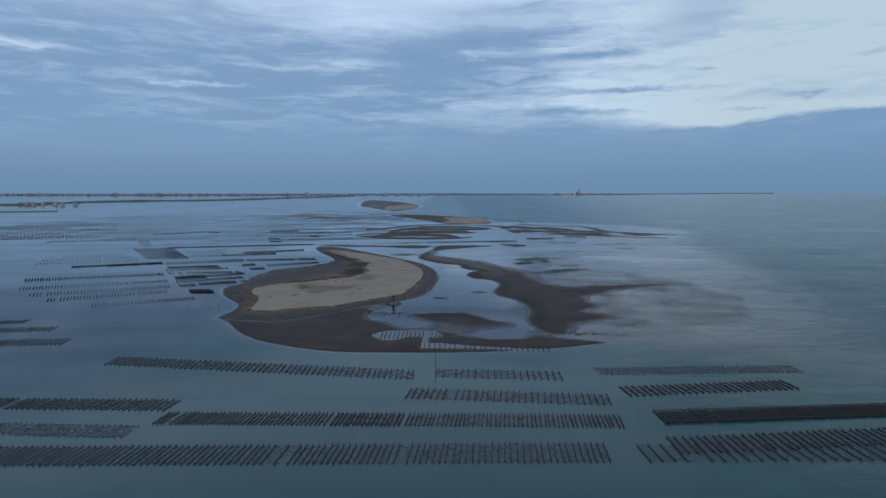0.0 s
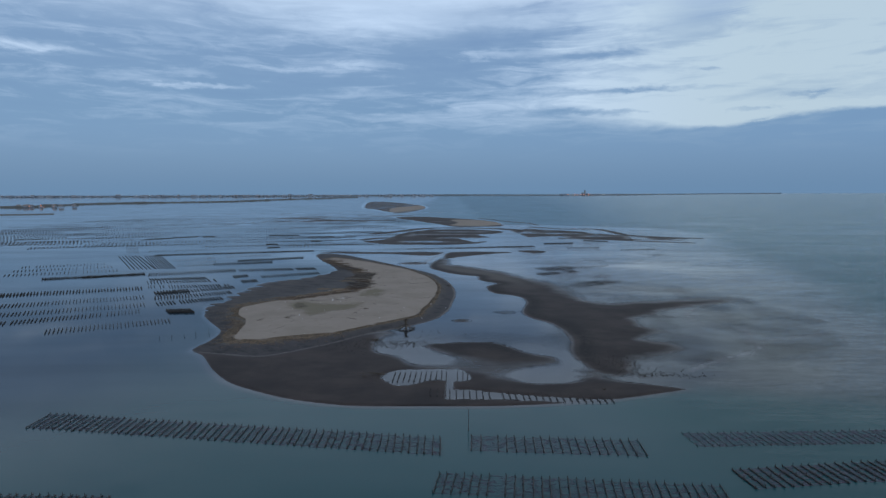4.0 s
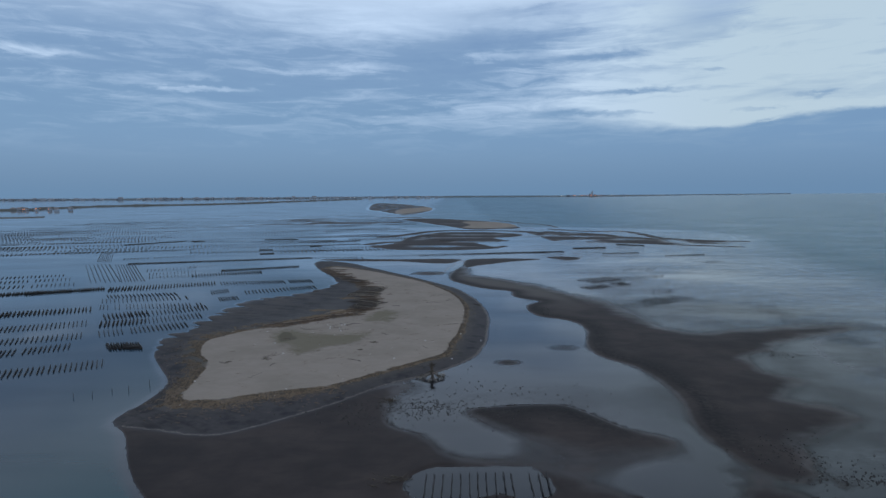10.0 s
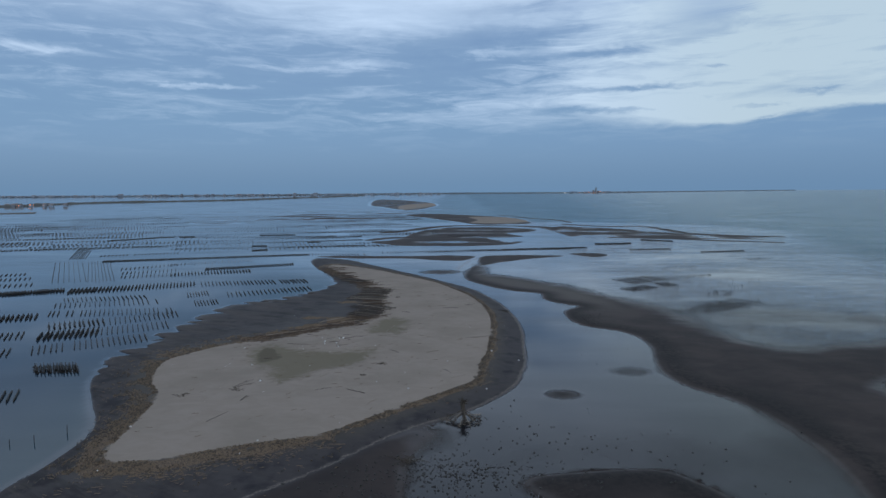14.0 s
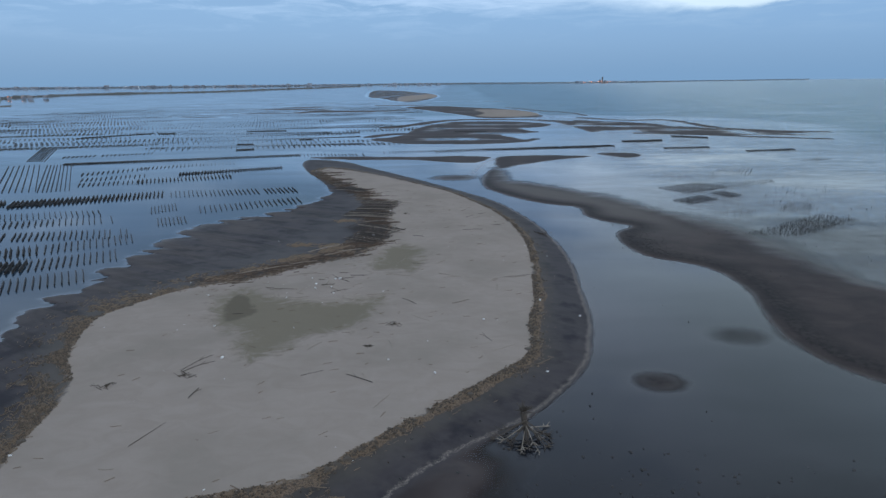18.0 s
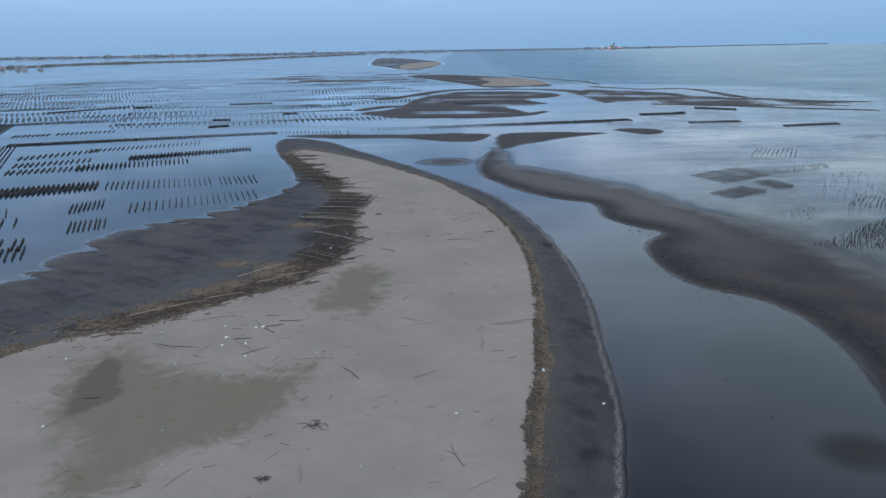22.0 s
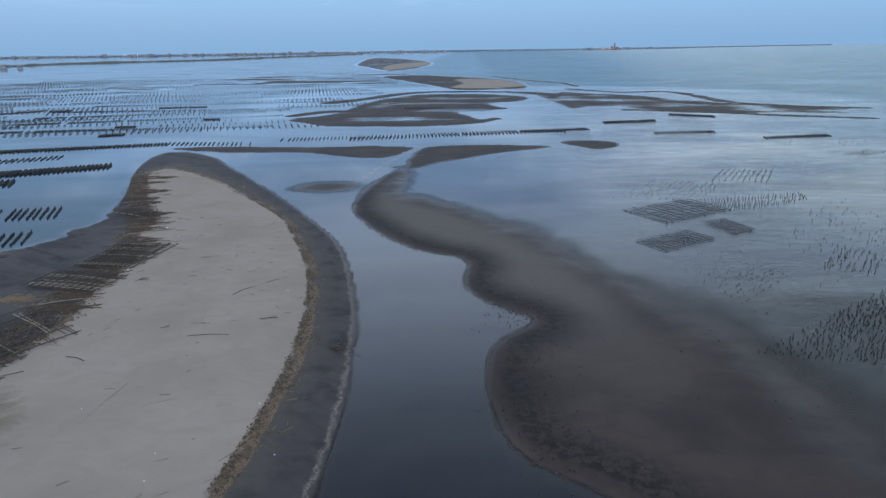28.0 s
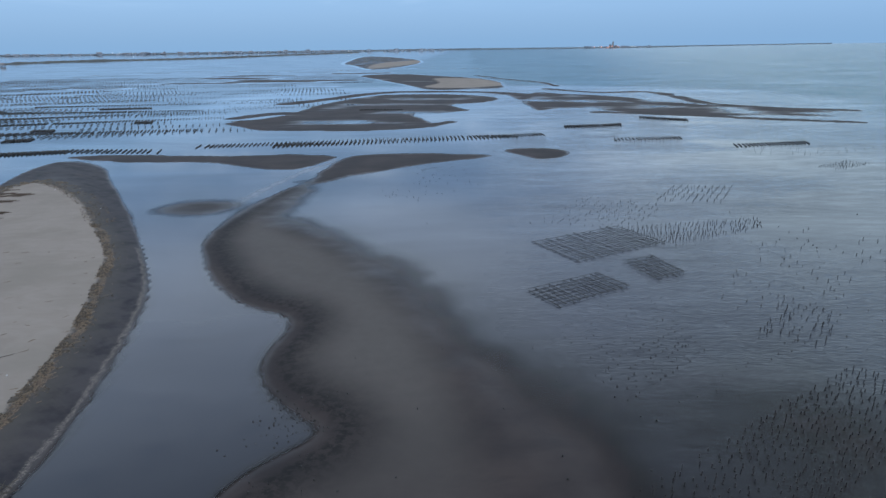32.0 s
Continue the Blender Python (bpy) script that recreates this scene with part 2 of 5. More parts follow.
def spline(points, closed=True, per=5):
    """A smooth curve through the points."""
    p, n, rows = np.array(points, float), len(points), []
    for i in range(n if closed else n - 1):
        a, b, c, d = (p[(i + k) % n] if closed else p[min(max(i + k, 0), n - 1)] for k in (-1, 0, 1, 2))
        for t in np.arange(per) / per:
            rows.append(0.5 * (2 * b + (c - a) * t + (2 * a - 5 * b + 4 * c - d) * t * t + (3 * b - a - 3 * c + d) * t ** 3))
    return np.array(rows if closed else rows + [p[-1]])


def from_line(px, py, line, closed):
    """Distance from a polyline, and for a closed one its sign (inside positive)."""
    best, odd = np.full(px.shape, 1e9), np.zeros(px.shape, bool)
    for a, b in zip(line, np.roll(line, -1, 0) if closed else line[1:]):
        e = b - a
        t = np.clip(((px - a[0]) * e[0] + (py - a[1]) * e[1]) / max(e @ e, 1e-9), 0, 1)
        best = np.minimum(best, (px - a[0] - t * e[0]) ** 2 + (py - a[1] - t * e[1]) ** 2)
        if closed:
            cross = (a[1] > py) != (b[1] > py)
            odd ^= cross & (px < a[0] + (py - a[1]) * e[0] / (e[1] if e[1] else 1e-9))
    best = np.sqrt(best)
    return np.where(odd, best, -best) if closed else best


def field(gx, gy, points, closed=True, reach=30.0):
    """from_line on a grid, worked out near the line only; -reach (or reach) further off."""
    line = spline(points, closed)
    (x0, y0), (x1, y1) = line.min(0) - reach, line.max(0) + reach
    ix, iy = np.where((gx >= x0) & (gx <= x1))[0], np.where((gy >= y0) & (gy <= y1))[0]
    full = np.full((len(gy), len(gx)), -reach if closed else reach)
    if len(ix) and len(iy):
        part_x, part_y = np.meshgrid(gx[ix], gy[iy])
        full[np.ix_(iy, ix)] = np.clip(from_line(part_x, part_y, line, closed), -reach, reach)
    return full


def smooth(v, low, high):
    t = np.clip((v - low) / (high - low), 0, 1)
    return t * t * (3 - 2 * t)


def waves(px, py, scale, seed, octaves=4):
    """Smooth pseudo-noise from sines, about -1 to 1."""
    rng, total, size = np.random.default_rng(seed), 0, 1.0
    for k in range(octaves):
        for _ in range(4):
            ang, ph = rng.uniform(0, 2 * np.pi, 2)
            f = 2 * np.pi / scale * 2 ** k * rng.uniform(0.7, 1.3)
            total = total + size * np.sin(px * f * np.cos(ang) + py * f * np.sin(ang) + ph)
        size *= 0.5
    return total / 4.5


def axis_lines(*spans):
    """Grid lines: from each start on, at a spacing that runs from one value to the other."""
    rows = [spans[0][0]]
    for start, end, first, last in spans:
        while rows[-1] < end - 1e-6:
            k = (rows[-1] - start) / (end - start)
            rows.append(rows[-1] + first * (last / first) ** k)
        rows[-1] = end
    return np.array(rows)


GX = axis_lines((-4900, -400, 400, 25), (-400, -110, 20, 1.6), (-110, -68, 1.2, 0.5), (-68, 50, 0.5, 0.5), (50, 110, 0.5, 1.2), (110, 400, 1.6, 20), (400, 4900, 25, 400))
GY = axis_lines((-700, -40, 120, 8), (-40, 62, 6, 0.6), (62, 200, 0.5, 0.5), (200, 290, 0.5, 0.8), (290, 480, 0.9, 1.6), (480, 720, 1.8, 4), (720, 2100, 5, 30), (2100, 4920, 40, 400))
MX, MY = np.meshgrid(GX, GY)

island, dry = field(GX, GY, ISLAND), field(GX, GY, DRY)
lobe, lens, pool, trench = field(GX, GY, LOBE), field(GX, GY, LENS), field(GX, GY, POOL), field(GX, GY, TRENCH)
bar = field(GX, GY, BAR_WEST[:-1] + BAR_EAST[:-1])
bar_w, bar_e = field(GX, GY, BAR_WEST, False), field(GX, GY, BAR_EAST, False)
# wind-combed teeth along the west shore of the island
comb = MY / 6.4 + MX / 11.0 + 0.4 * np.sin(MY * 0.23) + 0.2 * np.sin(MY * 0.61)
comb = comb - np.floor(comb)
teeth = 2.2 * comb ** 0.4 * (1 - comb) - 0.7 + 0.08 * np.sin(MY * 3.1 - MX)
west_shore = smooth(-MX, 38, 46) * smooth(MY, 125, 150) * smooth(-MY, -225, -205)
island_t = island + west_shore * (4.1 * teeth - 0.5)


def raise_by(h, amount, target):
    return h + (target - h) * np.clip(amount, 0, 1)


# depth of the sea bed: shallow flats east and north of the island, deeper in the south and far out
flats = smooth(field(GX, GY, [(2, 118), (-20, 106), (0, 86), (24, 84), (60, 92), (78, 130), (95, 190), (120, 300), (150, 420), (60, 480), (-60, 460), (-40, 300), (-55, 275), (-30, 240), (0, 190)], True, 70), -60, 4)
flats = flats * smooth(MY + 0.30 * np.clip(MX - 30, 0, 60), 64, 90)
bed = -0.9 + flats * (0.81 + 0.028 * waves(MX, MY, 26, 3) + 0.012 * waves(MX * 0.6, MY * 2.2, 9, 5))
# the southern lagoon runs nearly dry, so that its mud shows through the film
dry_out = smooth(field(GX, GY, [(-10, 104), (2, 122), (8, 140), (16, 154), (22, 164), (28, 182), (46, 190), (66, 184), (85, 165), (92, 125), (78, 95), (45, 86), (20, 96), (4, 103)], True, 30) + 2.0 * waves(MX, MY, 18, 81), -10, 8)
bed = raise_by(bed, dry_out, -0.030 - 0.045 * smooth(-MX, -27, -19) * smooth(MY, 106, 122) + 0.010 * waves(MX, MY, 16, 82))
up = bed
fuzzy = waves(MX, MY, 7, 8) * 0.6


mud = 0.13 + 0.03 * waves(MX, MY, 18, 11) + 0.012 * waves(MX, MY, 3.5, 12)
inner = smooth(MX + 0.55 * (MY - 80), -6, 14) * smooth(MY, 78, 84)
up = raise_by(up, smooth(lobe + fuzzy * inner * 2, -0.6 - 9.0 * inner, 1.6 + 6.0 * inner), mud)
fade = smooth(-(MY + 0.3 * MX), -105, -95)
up = raise_by(up, smooth(lens + fuzzy * fade, -0.8 - 4.5 * fade, 1.2 + 4.0 * fade), 0.2 - 0.14 * fade)
up = raise_by(up, smooth(pool, -0.2, 0.4), -0.13)
up = raise_by(up, smooth(trench, -0.2, 0.3), -0.12)
north_bar = smooth(MY, 138, 172)
side_w = (bar <= 0) & (bar_w < bar_e)
bar_in = np.where(bar > 0, smooth(bar_w, -1.8, 1.6), np.where(side_w, smooth(-bar_w, -1.8, 1.6), 1))
bar_e = np.where((bar > 0) | side_w, bar_e, -bar_e)
up = raise_by(up, bar_in * smooth(bar_e + fuzzy * 1.4, -3.5 - 6.5 * north_bar, 7.0 + 10.0 * north_bar) * 1.1, mud + 0.04)
for cx, cy, rx, ry, top in ((4.1, 124.7, 2.6, 1.9, 0.05), (15, 134, 4.2, 3.0, -0.012), (-14, 233.1, 8.0, 6.0, 0.03)):
    up = raise_by(up, np.exp(-(((MX - cx) / rx) ** 2 + ((MY - cy) / ry) ** 2) * 1.2 + 0.25 * fuzzy) * 1.1, top)
for outline, soft in ((NORTH_A, 2.0), (NORTH_B, 3.5), (NORTH_C, 2.5)):
    up = raise_by(up, smooth(field(GX, GY, outline) + fuzzy * 0.8, -0.5, soft), 0.12)
ridge = waves(MX * 0.6, MY * 1.15, 36, 21, 5)
for outline, soft, gain in ((FAR_A, 3, 0.74), (FAR_E, 4, 0.4), (FAR_B, 5, 0.95), (FAR_C, 6, 0.5), (FAR_D, 12, 0.9)):
    up = raise_by(up, smooth(field(GX, GY, outline, True, 60), -1.0, soft), 0.040 + 0.19 * gain * ridge + 0.12 * (1 - gain))
def ridge_line(h, points, width, crest):
    d = field(GX, GY, points, False) + 0.35 * width * waves(MX, MY, width * 5, 77)
    return raise_by(h, smooth(-d, -width, -width * 0.35), np.maximum(h, crest))


SPITS = [
    ([(32.7, 630.3), (54.1, 570), (71.4, 535.1), (76.4, 498.4)], 4.0, 0.12), ([(68.1, 476.6), (88.4, 448.3), (111.9, 449.1), (118.3, 421), (119, 389.6), (135.9, 369.3), (157.3, 358.9)], 3.6, 0.14),
    ([(50.5, 416.1), (60.8, 448.5), (70, 438), (86.2, 426.4), (94.3, 398.9), (103.6, 385.2), (126.4, 375.2)], 3.0, 0.12), ([(71.8, 359.9), (94.6, 350.2), (108.7, 342.6), (120.4, 336), (140.4, 326.9)], 3.2, 0.12),
    ([(-50.4, 403), (-34.3, 428.4), (-23.1, 453.3), (-6.7, 464.6), (14.8, 462.4), (35.3, 456), (48.5, 444.4)], 6.5, 0.15), ([(-53.2, 349.7), (-43.2, 361.9), (-25.3, 364.1), (-11.3, 368.5), (7.8, 379.2), (22, 371.6)], 6.0, 0.14),
    ([(-48.4, 336.6), (-32.4, 321.6), (-17.7, 320.3), (-3.9, 318.9), (10, 322.8), (21, 335.1)], 3.0, 0.12), ([(14.8, 429), (33.2, 426.8)], 4.0, 0.12),
]
BANKS = [
    ([(-340.2, 707), (-287, 739), (-243.2, 774.3), (-190.5, 762.5), (-147, 743.3)], 3.5, 0.10), ([(-151.7, 800), (-130.2, 807.8), (-82.3, 747.3), (-35.1, 800.4), (37, 775.3)], 4.0, 0.10),
    ([(-240.5, 508.5), (-208.7, 544.1)], 1.6, 0.08), ([(-191.2, 550.2), (-158.1, 557.3)], 1.6, 0.08), ([(-321.5, 705.9), (-258, 673.2)], 2.2, 0.08),
]
# pale crooked lines of foam over the flats
FOAM_LINES = [
    ([(75.2, 149.9), (61.2, 135.5), (58, 123.3), (65.4, 117.4), (62.4, 108), (60.6, 100.9), (47.6, 91.7), (42, 87)], 0.8),
    ([(-2.5, 272.8), (-1.6, 268.9), (-5, 259.9), (-7.6, 246.1), (-9.1, 234.3)], 0.9), ([(62.8, 106.6), (70.6, 108.7), (80.6, 112.8)], 0.7),
]
for points, width, crest in SPITS + BANKS:
    up = ridge_line(up, points, width, crest)
# low bars and banks far out on the lagoon side
banks = waves(MX * 0.22, MY * 0.9, 60, 31) - 0.75 + 0.9 * smooth(MY, 420, 520) * smooth(-MY, -900, -600) * smooth(-MX, 20, 60) * smooth(MX, -260, -160)
up = raise_by(up, smooth(banks, 0.15, 0.5) * smooth(MY, 380, 450), 0.06)
# the island: wet slope, beach ridge and dry plateau
ratio = np.clip(island_t, 0, None) / (np.clip(island_t, 0, None) + np.clip(-dry, 0, None) + 1e-6)
slope = 0.42 * ratio ** 0.8 + 0.02 * waves(MX, MY, 5, 41) * smooth(island_t, 0, 3)
plateau = 0.42 + 0.3 * (1 - np.exp(-np.clip(dry, 0, None) / 6.0)) + 0.06 * waves(MX, MY, 22, 42) * smooth(dry, 0, 6) + 0.012 * waves(MX, MY, 2.6, 43)
top = np.where(dry > 0, plateau, slope)
damp = np.maximum(np.maximum(field(GX, GY, DAMP) + 0.9, field(GX, GY, DAMP_B) + 0.9), field(GX, GY, DAMP_C) + 2.5)
top = top - 0.18 * smooth(damp, -1, 5)
up = np.where(island_t > -0.8, raise_by(up, smooth(island_t, -0.8, 0.5), np.maximum(top, 0.02)), up)
for outline, lift in ((FAR_C_DRY, 0.3), (FAR_D_DRY, 0.06)):
    up = up + lift * smooth(field(GX, GY, outline, True, 60), 0, 12)
LEVEL = up

lip = np.where((bar > 0), smooth(bar_w, 0.0, 0.9) * smooth(-bar_w, -5.0, -1.2), 0) * smooth(MY, 84, 96)
for cx, cy, rx, ry in ((3.9, 124.9, 2.6, 1.9), (14.7, 134.4, 4.2, 3.0)):
    lip = np.maximum(lip, 0.9 * np.exp(-(((MX - cx) / rx) ** 2 + ((MY - cy) / ry) ** 2) * 1.1))
lip = np.maximum(lip, smooth(lens, -0.5, 0.6) * smooth(-lens, -6.0, -1.0) * (1 - fade))
rise = np.clip(ratio, 0, 1)
feather = west_shore * np.clip(teeth + 0.3, 0, 1)
# where the tide left reed and straw: widest round the south end
wide = 0.6 + 0.4 * smooth(MX, -30, -20) + 1.9 * smooth(-MY, -119, -108) * smooth(-MX, 20, 30) + 0.5 * waves(MX, MY, 9, 51)
wrack = smooth(-dry, -0.35, 0.1) * smooth(wide + dry, -0.3, 0.4) * np.where(island > 0.6, 1, 0)
litter = field(GX, GY, LITTER, False)
organic = smooth(-litter, -4.2 - 1.5 * waves(MX, MY, 6, 61), -0.8) * smooth(-dry, -1.8, 0.5)
rim = np.where((MX > -46) & (MY < 215) & ((MX > -30) | (MY < 110)), island, -30)


def sheet(name, gx, gy, height, fields, mat):
    ny, nx = height.shape
    mx, my = np.meshgrid(gx, gy)
    verts = np.stack([mx, my, height], -1).reshape(-1, 3)
    idx = np.arange(ny * nx).reshape(ny, nx)
    quads = np.stack([idx[:-1, :-1], idx[:-1, 1:], idx[1:, 1:], idx[1:, :-1]], -1).reshape(-1, 4)
    mesh = bpy.data.meshes.new(name)
    mesh.vertices.add(len(verts))
    mesh.vertices.foreach_set("co", verts.astype(np.float32).ravel())
    mesh.loops.add(quads.size)
    mesh.loops.foreach_set("vertex_index", quads.astype(np.int32).ravel())
    mesh.polygons.add(len(quads))
    mesh.polygons.foreach_set("loop_start", np.arange(0, quads.size, 4, dtype=np.int32))
    mesh.update(calc_edges=True)
    mesh.polygons.foreach_set("use_smooth", np.ones(len(quads), bool))
    for key, values in fields.items():
        mesh.attributes.new(key, "FLOAT", "POINT").data.foreach_set("value", values.astype(np.float32).ravel())
    mesh.materials.append(mat)
    return new(name, mesh)


# ---- materials ----
def ground_material():
    m, n = material("tidal_sand_and_mud")
    geo = n.add("ShaderNodeNewGeometry")
    pos = geo.outputs["Position"]
    z = n.add("ShaderNodeSeparateXYZ", {0: pos}).outputs[2]
    fine = n.noise(pos, 9.0, 5, 0.65)
    mid = n.noise(pos, 0.9, 5, 0.6)
    wide_ = n.noise(pos, 0.12, 4, 0.55)
    drift = n.noise(pos, 1.0, 5, 0.62, (0.32, 0.55, 1.0), 1.2)
    # dark wet mud, and the grey-black sand of the island's slope
    mud_ = n.mix(n.step(wide_, 0.3, 0.7), (0.030, 0.024, 0.024), (0.056, 0.043, 0.040))
    mud_ = n.mix(n.math("MULTIPLY", n.step(n.noise(pos, 0.35, 6, 0.62, (0.6, 1.3, 1.0), 0.8), 0.42, 0.72), 0.45), mud_, (0.022, 0.019, 0.020))
    wet = n.mix(drift, (0.038, 0.034, 0.039), (0.074, 0.066, 0.066))
    wet = n.mix(n.step(n.noise(pos, 0.35, 5, 0.6), 0.45, 0.7), wet, (0.022, 0.021, 0.026))
    isl = n.step(n.attr("island"), 0.46, 0.54)
    # the wind combs the lee slope in streaks that run south-east
    along = n.add("ShaderNodeVectorMath", {0: pos, 1: (0.86, -0.50, 0.0)}, operation="DOT_PRODUCT").outputs["Value"]
    across = n.add("ShaderNodeVectorMath", {0: pos, 1: (0.50, 0.86, 0.0)}, operation="DOT_PRODUCT").outputs["Value"]
    combed = n.add("ShaderNodeCombineXYZ", {0: along, 1: across}).outputs[0]
    comb_ = n.noise(combed, 1.0, 6, 0.62, (0.07, 0.42, 1.0), 0.7)
    lee = n.step(n.add("ShaderNodeSeparateXYZ", {0: pos}).outputs[0], -28.0, -42.0)
    wet = n.mix(n.math("MULTIPLY", n.step(comb_, 0.46, 0.62), n.math("MULTIPLY_ADD", lee, 0.48, 0.2)), wet, (0.017, 0.015, 0.017))
    wet = n.mix(n.math("MULTIPLY", n.step(n.noise(combed, 1.0, 6, 0.65, (0.10, 0.75, 1.0), 0.9), 0.5, 0.66), n.math("MULTIPLY_ADD", lee, 0.45, 0.2)), wet, (0.078, 0.066, 0.058))
    rise = n.math("ADD", n.attr("rise"), n.math("MULTIPLY", n.math("SUBTRACT", n.noise(pos, 0.22, 5, 0.6, (0.6, 1.5, 1.0), 1.0), 0.5), 0.7))
    wet = n.mix(n.math("MULTIPLY", n.step(rise, 0.45, 0.85), n.math("MULTIPLY_ADD", lee, 0.45, 0.3)), wet, (0.088, 0.083, 0.082))
    wet = n.mix(n.math("MULTIPLY", n.attr("feather"), n.step(rise, 0.75, 0.2)), wet, (0.090, 0.076, 0.070))
    mud_ = n.mix(n.math("MULTIPLY", n.attr("lip"), n.math("MULTIPLY_ADD", n.step(n.noise(pos, 1.6, 6, 0.75), 0.42, 0.58), 0.6, 0.3)), mud_, (0.011, 0.010, 0.010))
    mud_ = n.mix(n.math("MULTIPLY", n.attr("crown"), n.math("MULTIPLY_ADD", mid, 0.35, 0.7)), mud_, (0.106, 0.093, 0.085))
    base = n.mix(isl, mud_, wet)
    # the drier, browner belt below the straw
    near = n.math("ADD", n.attr("dry"), n.math("MULTIPLY", n.math("SUBTRACT", mid, 0.5), 0.22))
    belt = n.math("MULTIPLY", n.step(near, 0.22, 0.46), isl)
    base = n.mix(n.math("MULTIPLY", belt, 0.45), base, (0.082, 0.071, 0.056))
    # dry blown sand
    sand = n.mix(n.step(drift, 0.3, 0.7), (0.276, 0.234, 0.203), (0.306, 0.262, 0.230))
    sand = n.mix(n.math("MULTIPLY", n.step(wide_, 0.4, 0.7), 0.6), sand, (0.228, 0.199, 0.170))
    sand = n.mix(n.math("MULTIPLY", n.step(fine, 0.5, 0.8), 0.35), sand, (0.24, 0.208, 0.184))
    wetness = n.step(n.math("ADD", n.attr("damp"), n.math("MULTIPLY", n.math("SUBTRACT", n.noise(pos, 0.40, 6, 0.68, (0.9, 1.1, 1), 1.4), 0.5), 0.75)), 0.42, 0.68)
    sand = n.mix(n.math("MULTIPLY", wetness, 0.85), sand, (0.162, 0.142, 0.104))
    frayed = n.math("MULTIPLY", n.math("SUBTRACT", n.noise(pos, 0.30, 5, 0.6, (0.5, 1.6, 1.0), 1.5), 0.5), n.math("MULTIPLY", n.attr("organic"), 1.1))
    sand = n.mix(n.math("MULTIPLY", n.step(n.math("ADD", n.attr("hollow"), n.math("MULTIPLY", n.math("SUBTRACT", n.noise(pos, 0.45, 6, 0.68, (0.9, 1.1, 1), 1.2), 0.5), 1.3)), 0.30, 0.8), 0.6), sand, (0.090, 0.078, 0.058))
    dryness = n.step(n.math("ADD", n.math("ADD", n.attr("dry"), frayed), n.math("MULTIPLY", n.math("SUBTRACT", n.noise(pos, 1.4, 6, 0.7), 0.5), 0.16)), 0.48, 0.53)
    base = n.mix(dryness, base, sand)
    # rotting reed on the lee side, straw along the tide line, salt and foam on the rim
    org = n.step(n.math("MULTIPLY", n.attr("organic"), n.math("ADD", 0.45, n.noise(pos, 0.8, 6, 0.7, None, 1.0))), 0.57, 0.73)
    base = n.mix(n.math("MULTIPLY", org, 0.78), base, n.mix(n.step(n.noise(pos, 0.7, 6, 0.7, (0.5, 1.5, 1.0), 1.0), 0.52, 0.66), (0.034, 0.026, 0.022), (0.125, 0.092, 0.068)))
    straw = n.step(n.math("MULTIPLY", n.attr("wrack"), n.math("ADD", 0.25, n.noise(pos, 2.6, 6, 0.75))), 0.54, 0.70)
    base = n.mix(straw, base, n.mix(n.step(fine, 0.35, 0.65), (0.060, 0.044, 0.034), (0.210, 0.152, 0.104)))
    rim_ = n.math("ADD", n.attr("rim"), n.math("MULTIPLY", n.math("SUBTRACT", n.noise(pos, 0.7, 6, 0.7), 0.5), 0.10))
    line = n.math("MULTIPLY", n.step(rim_, 0.515, 0.53), n.step(rim_, 0.562, 0.537))
    base = n.mix(n.math("MULTIPLY", n.math("MULTIPLY", line, 0.85), n.step(fine, 0.35, 0.7)), base, (0.25, 0.215, 0.185))
    # water left in the low mud makes it shine
    film = n.step(n.math("ADD", z, n.math("MULTIPLY", n.math("SUBTRACT", n.noise(pos, 0.16, 5, 0.65, (0.6, 1.4, 1.0)), 0.5), 0.10)), 0.07, -0.02)
    rough = n.math("MULTIPLY_ADD", film, -0.42, 0.72)
    rough = n.math("ADD", rough, n.math("MULTIPLY", dryness, 0.3), clamp=True)
    relief = n.math("ADD", n.math("MULTIPLY", fine, 0.012), n.math("MULTIPLY", mid, 0.05))
    relief = n.math("ADD", relief, n.math("MULTIPLY", n.math("ADD", straw, org), n.math("MULTIPLY", fine, 0.10)))
    bump = n.add("ShaderNodeBump", {"Strength": n.math("MULTIPLY_ADD", n.step(z, 0.09, 0.2), 0.22, n.math("MULTIPLY", n.step(z, 0.2, 0.45), 0.28)), "Distance": 1.0, "Height": relief})
    bsdf = n.add("ShaderNodeBsdfPrincipled", {"Base Color": base, "Roughness": rough, "Normal": bump.outputs[0], "Specular IOR Level": n.math("MULTIPLY", n.step(z, -0.03, 0.02), n.math("MULTIPLY_ADD", dryness, -0.05, 0.15))})
    n.add("ShaderNodeOutputMaterial", {0: bsdf.outputs[0]})
    return m


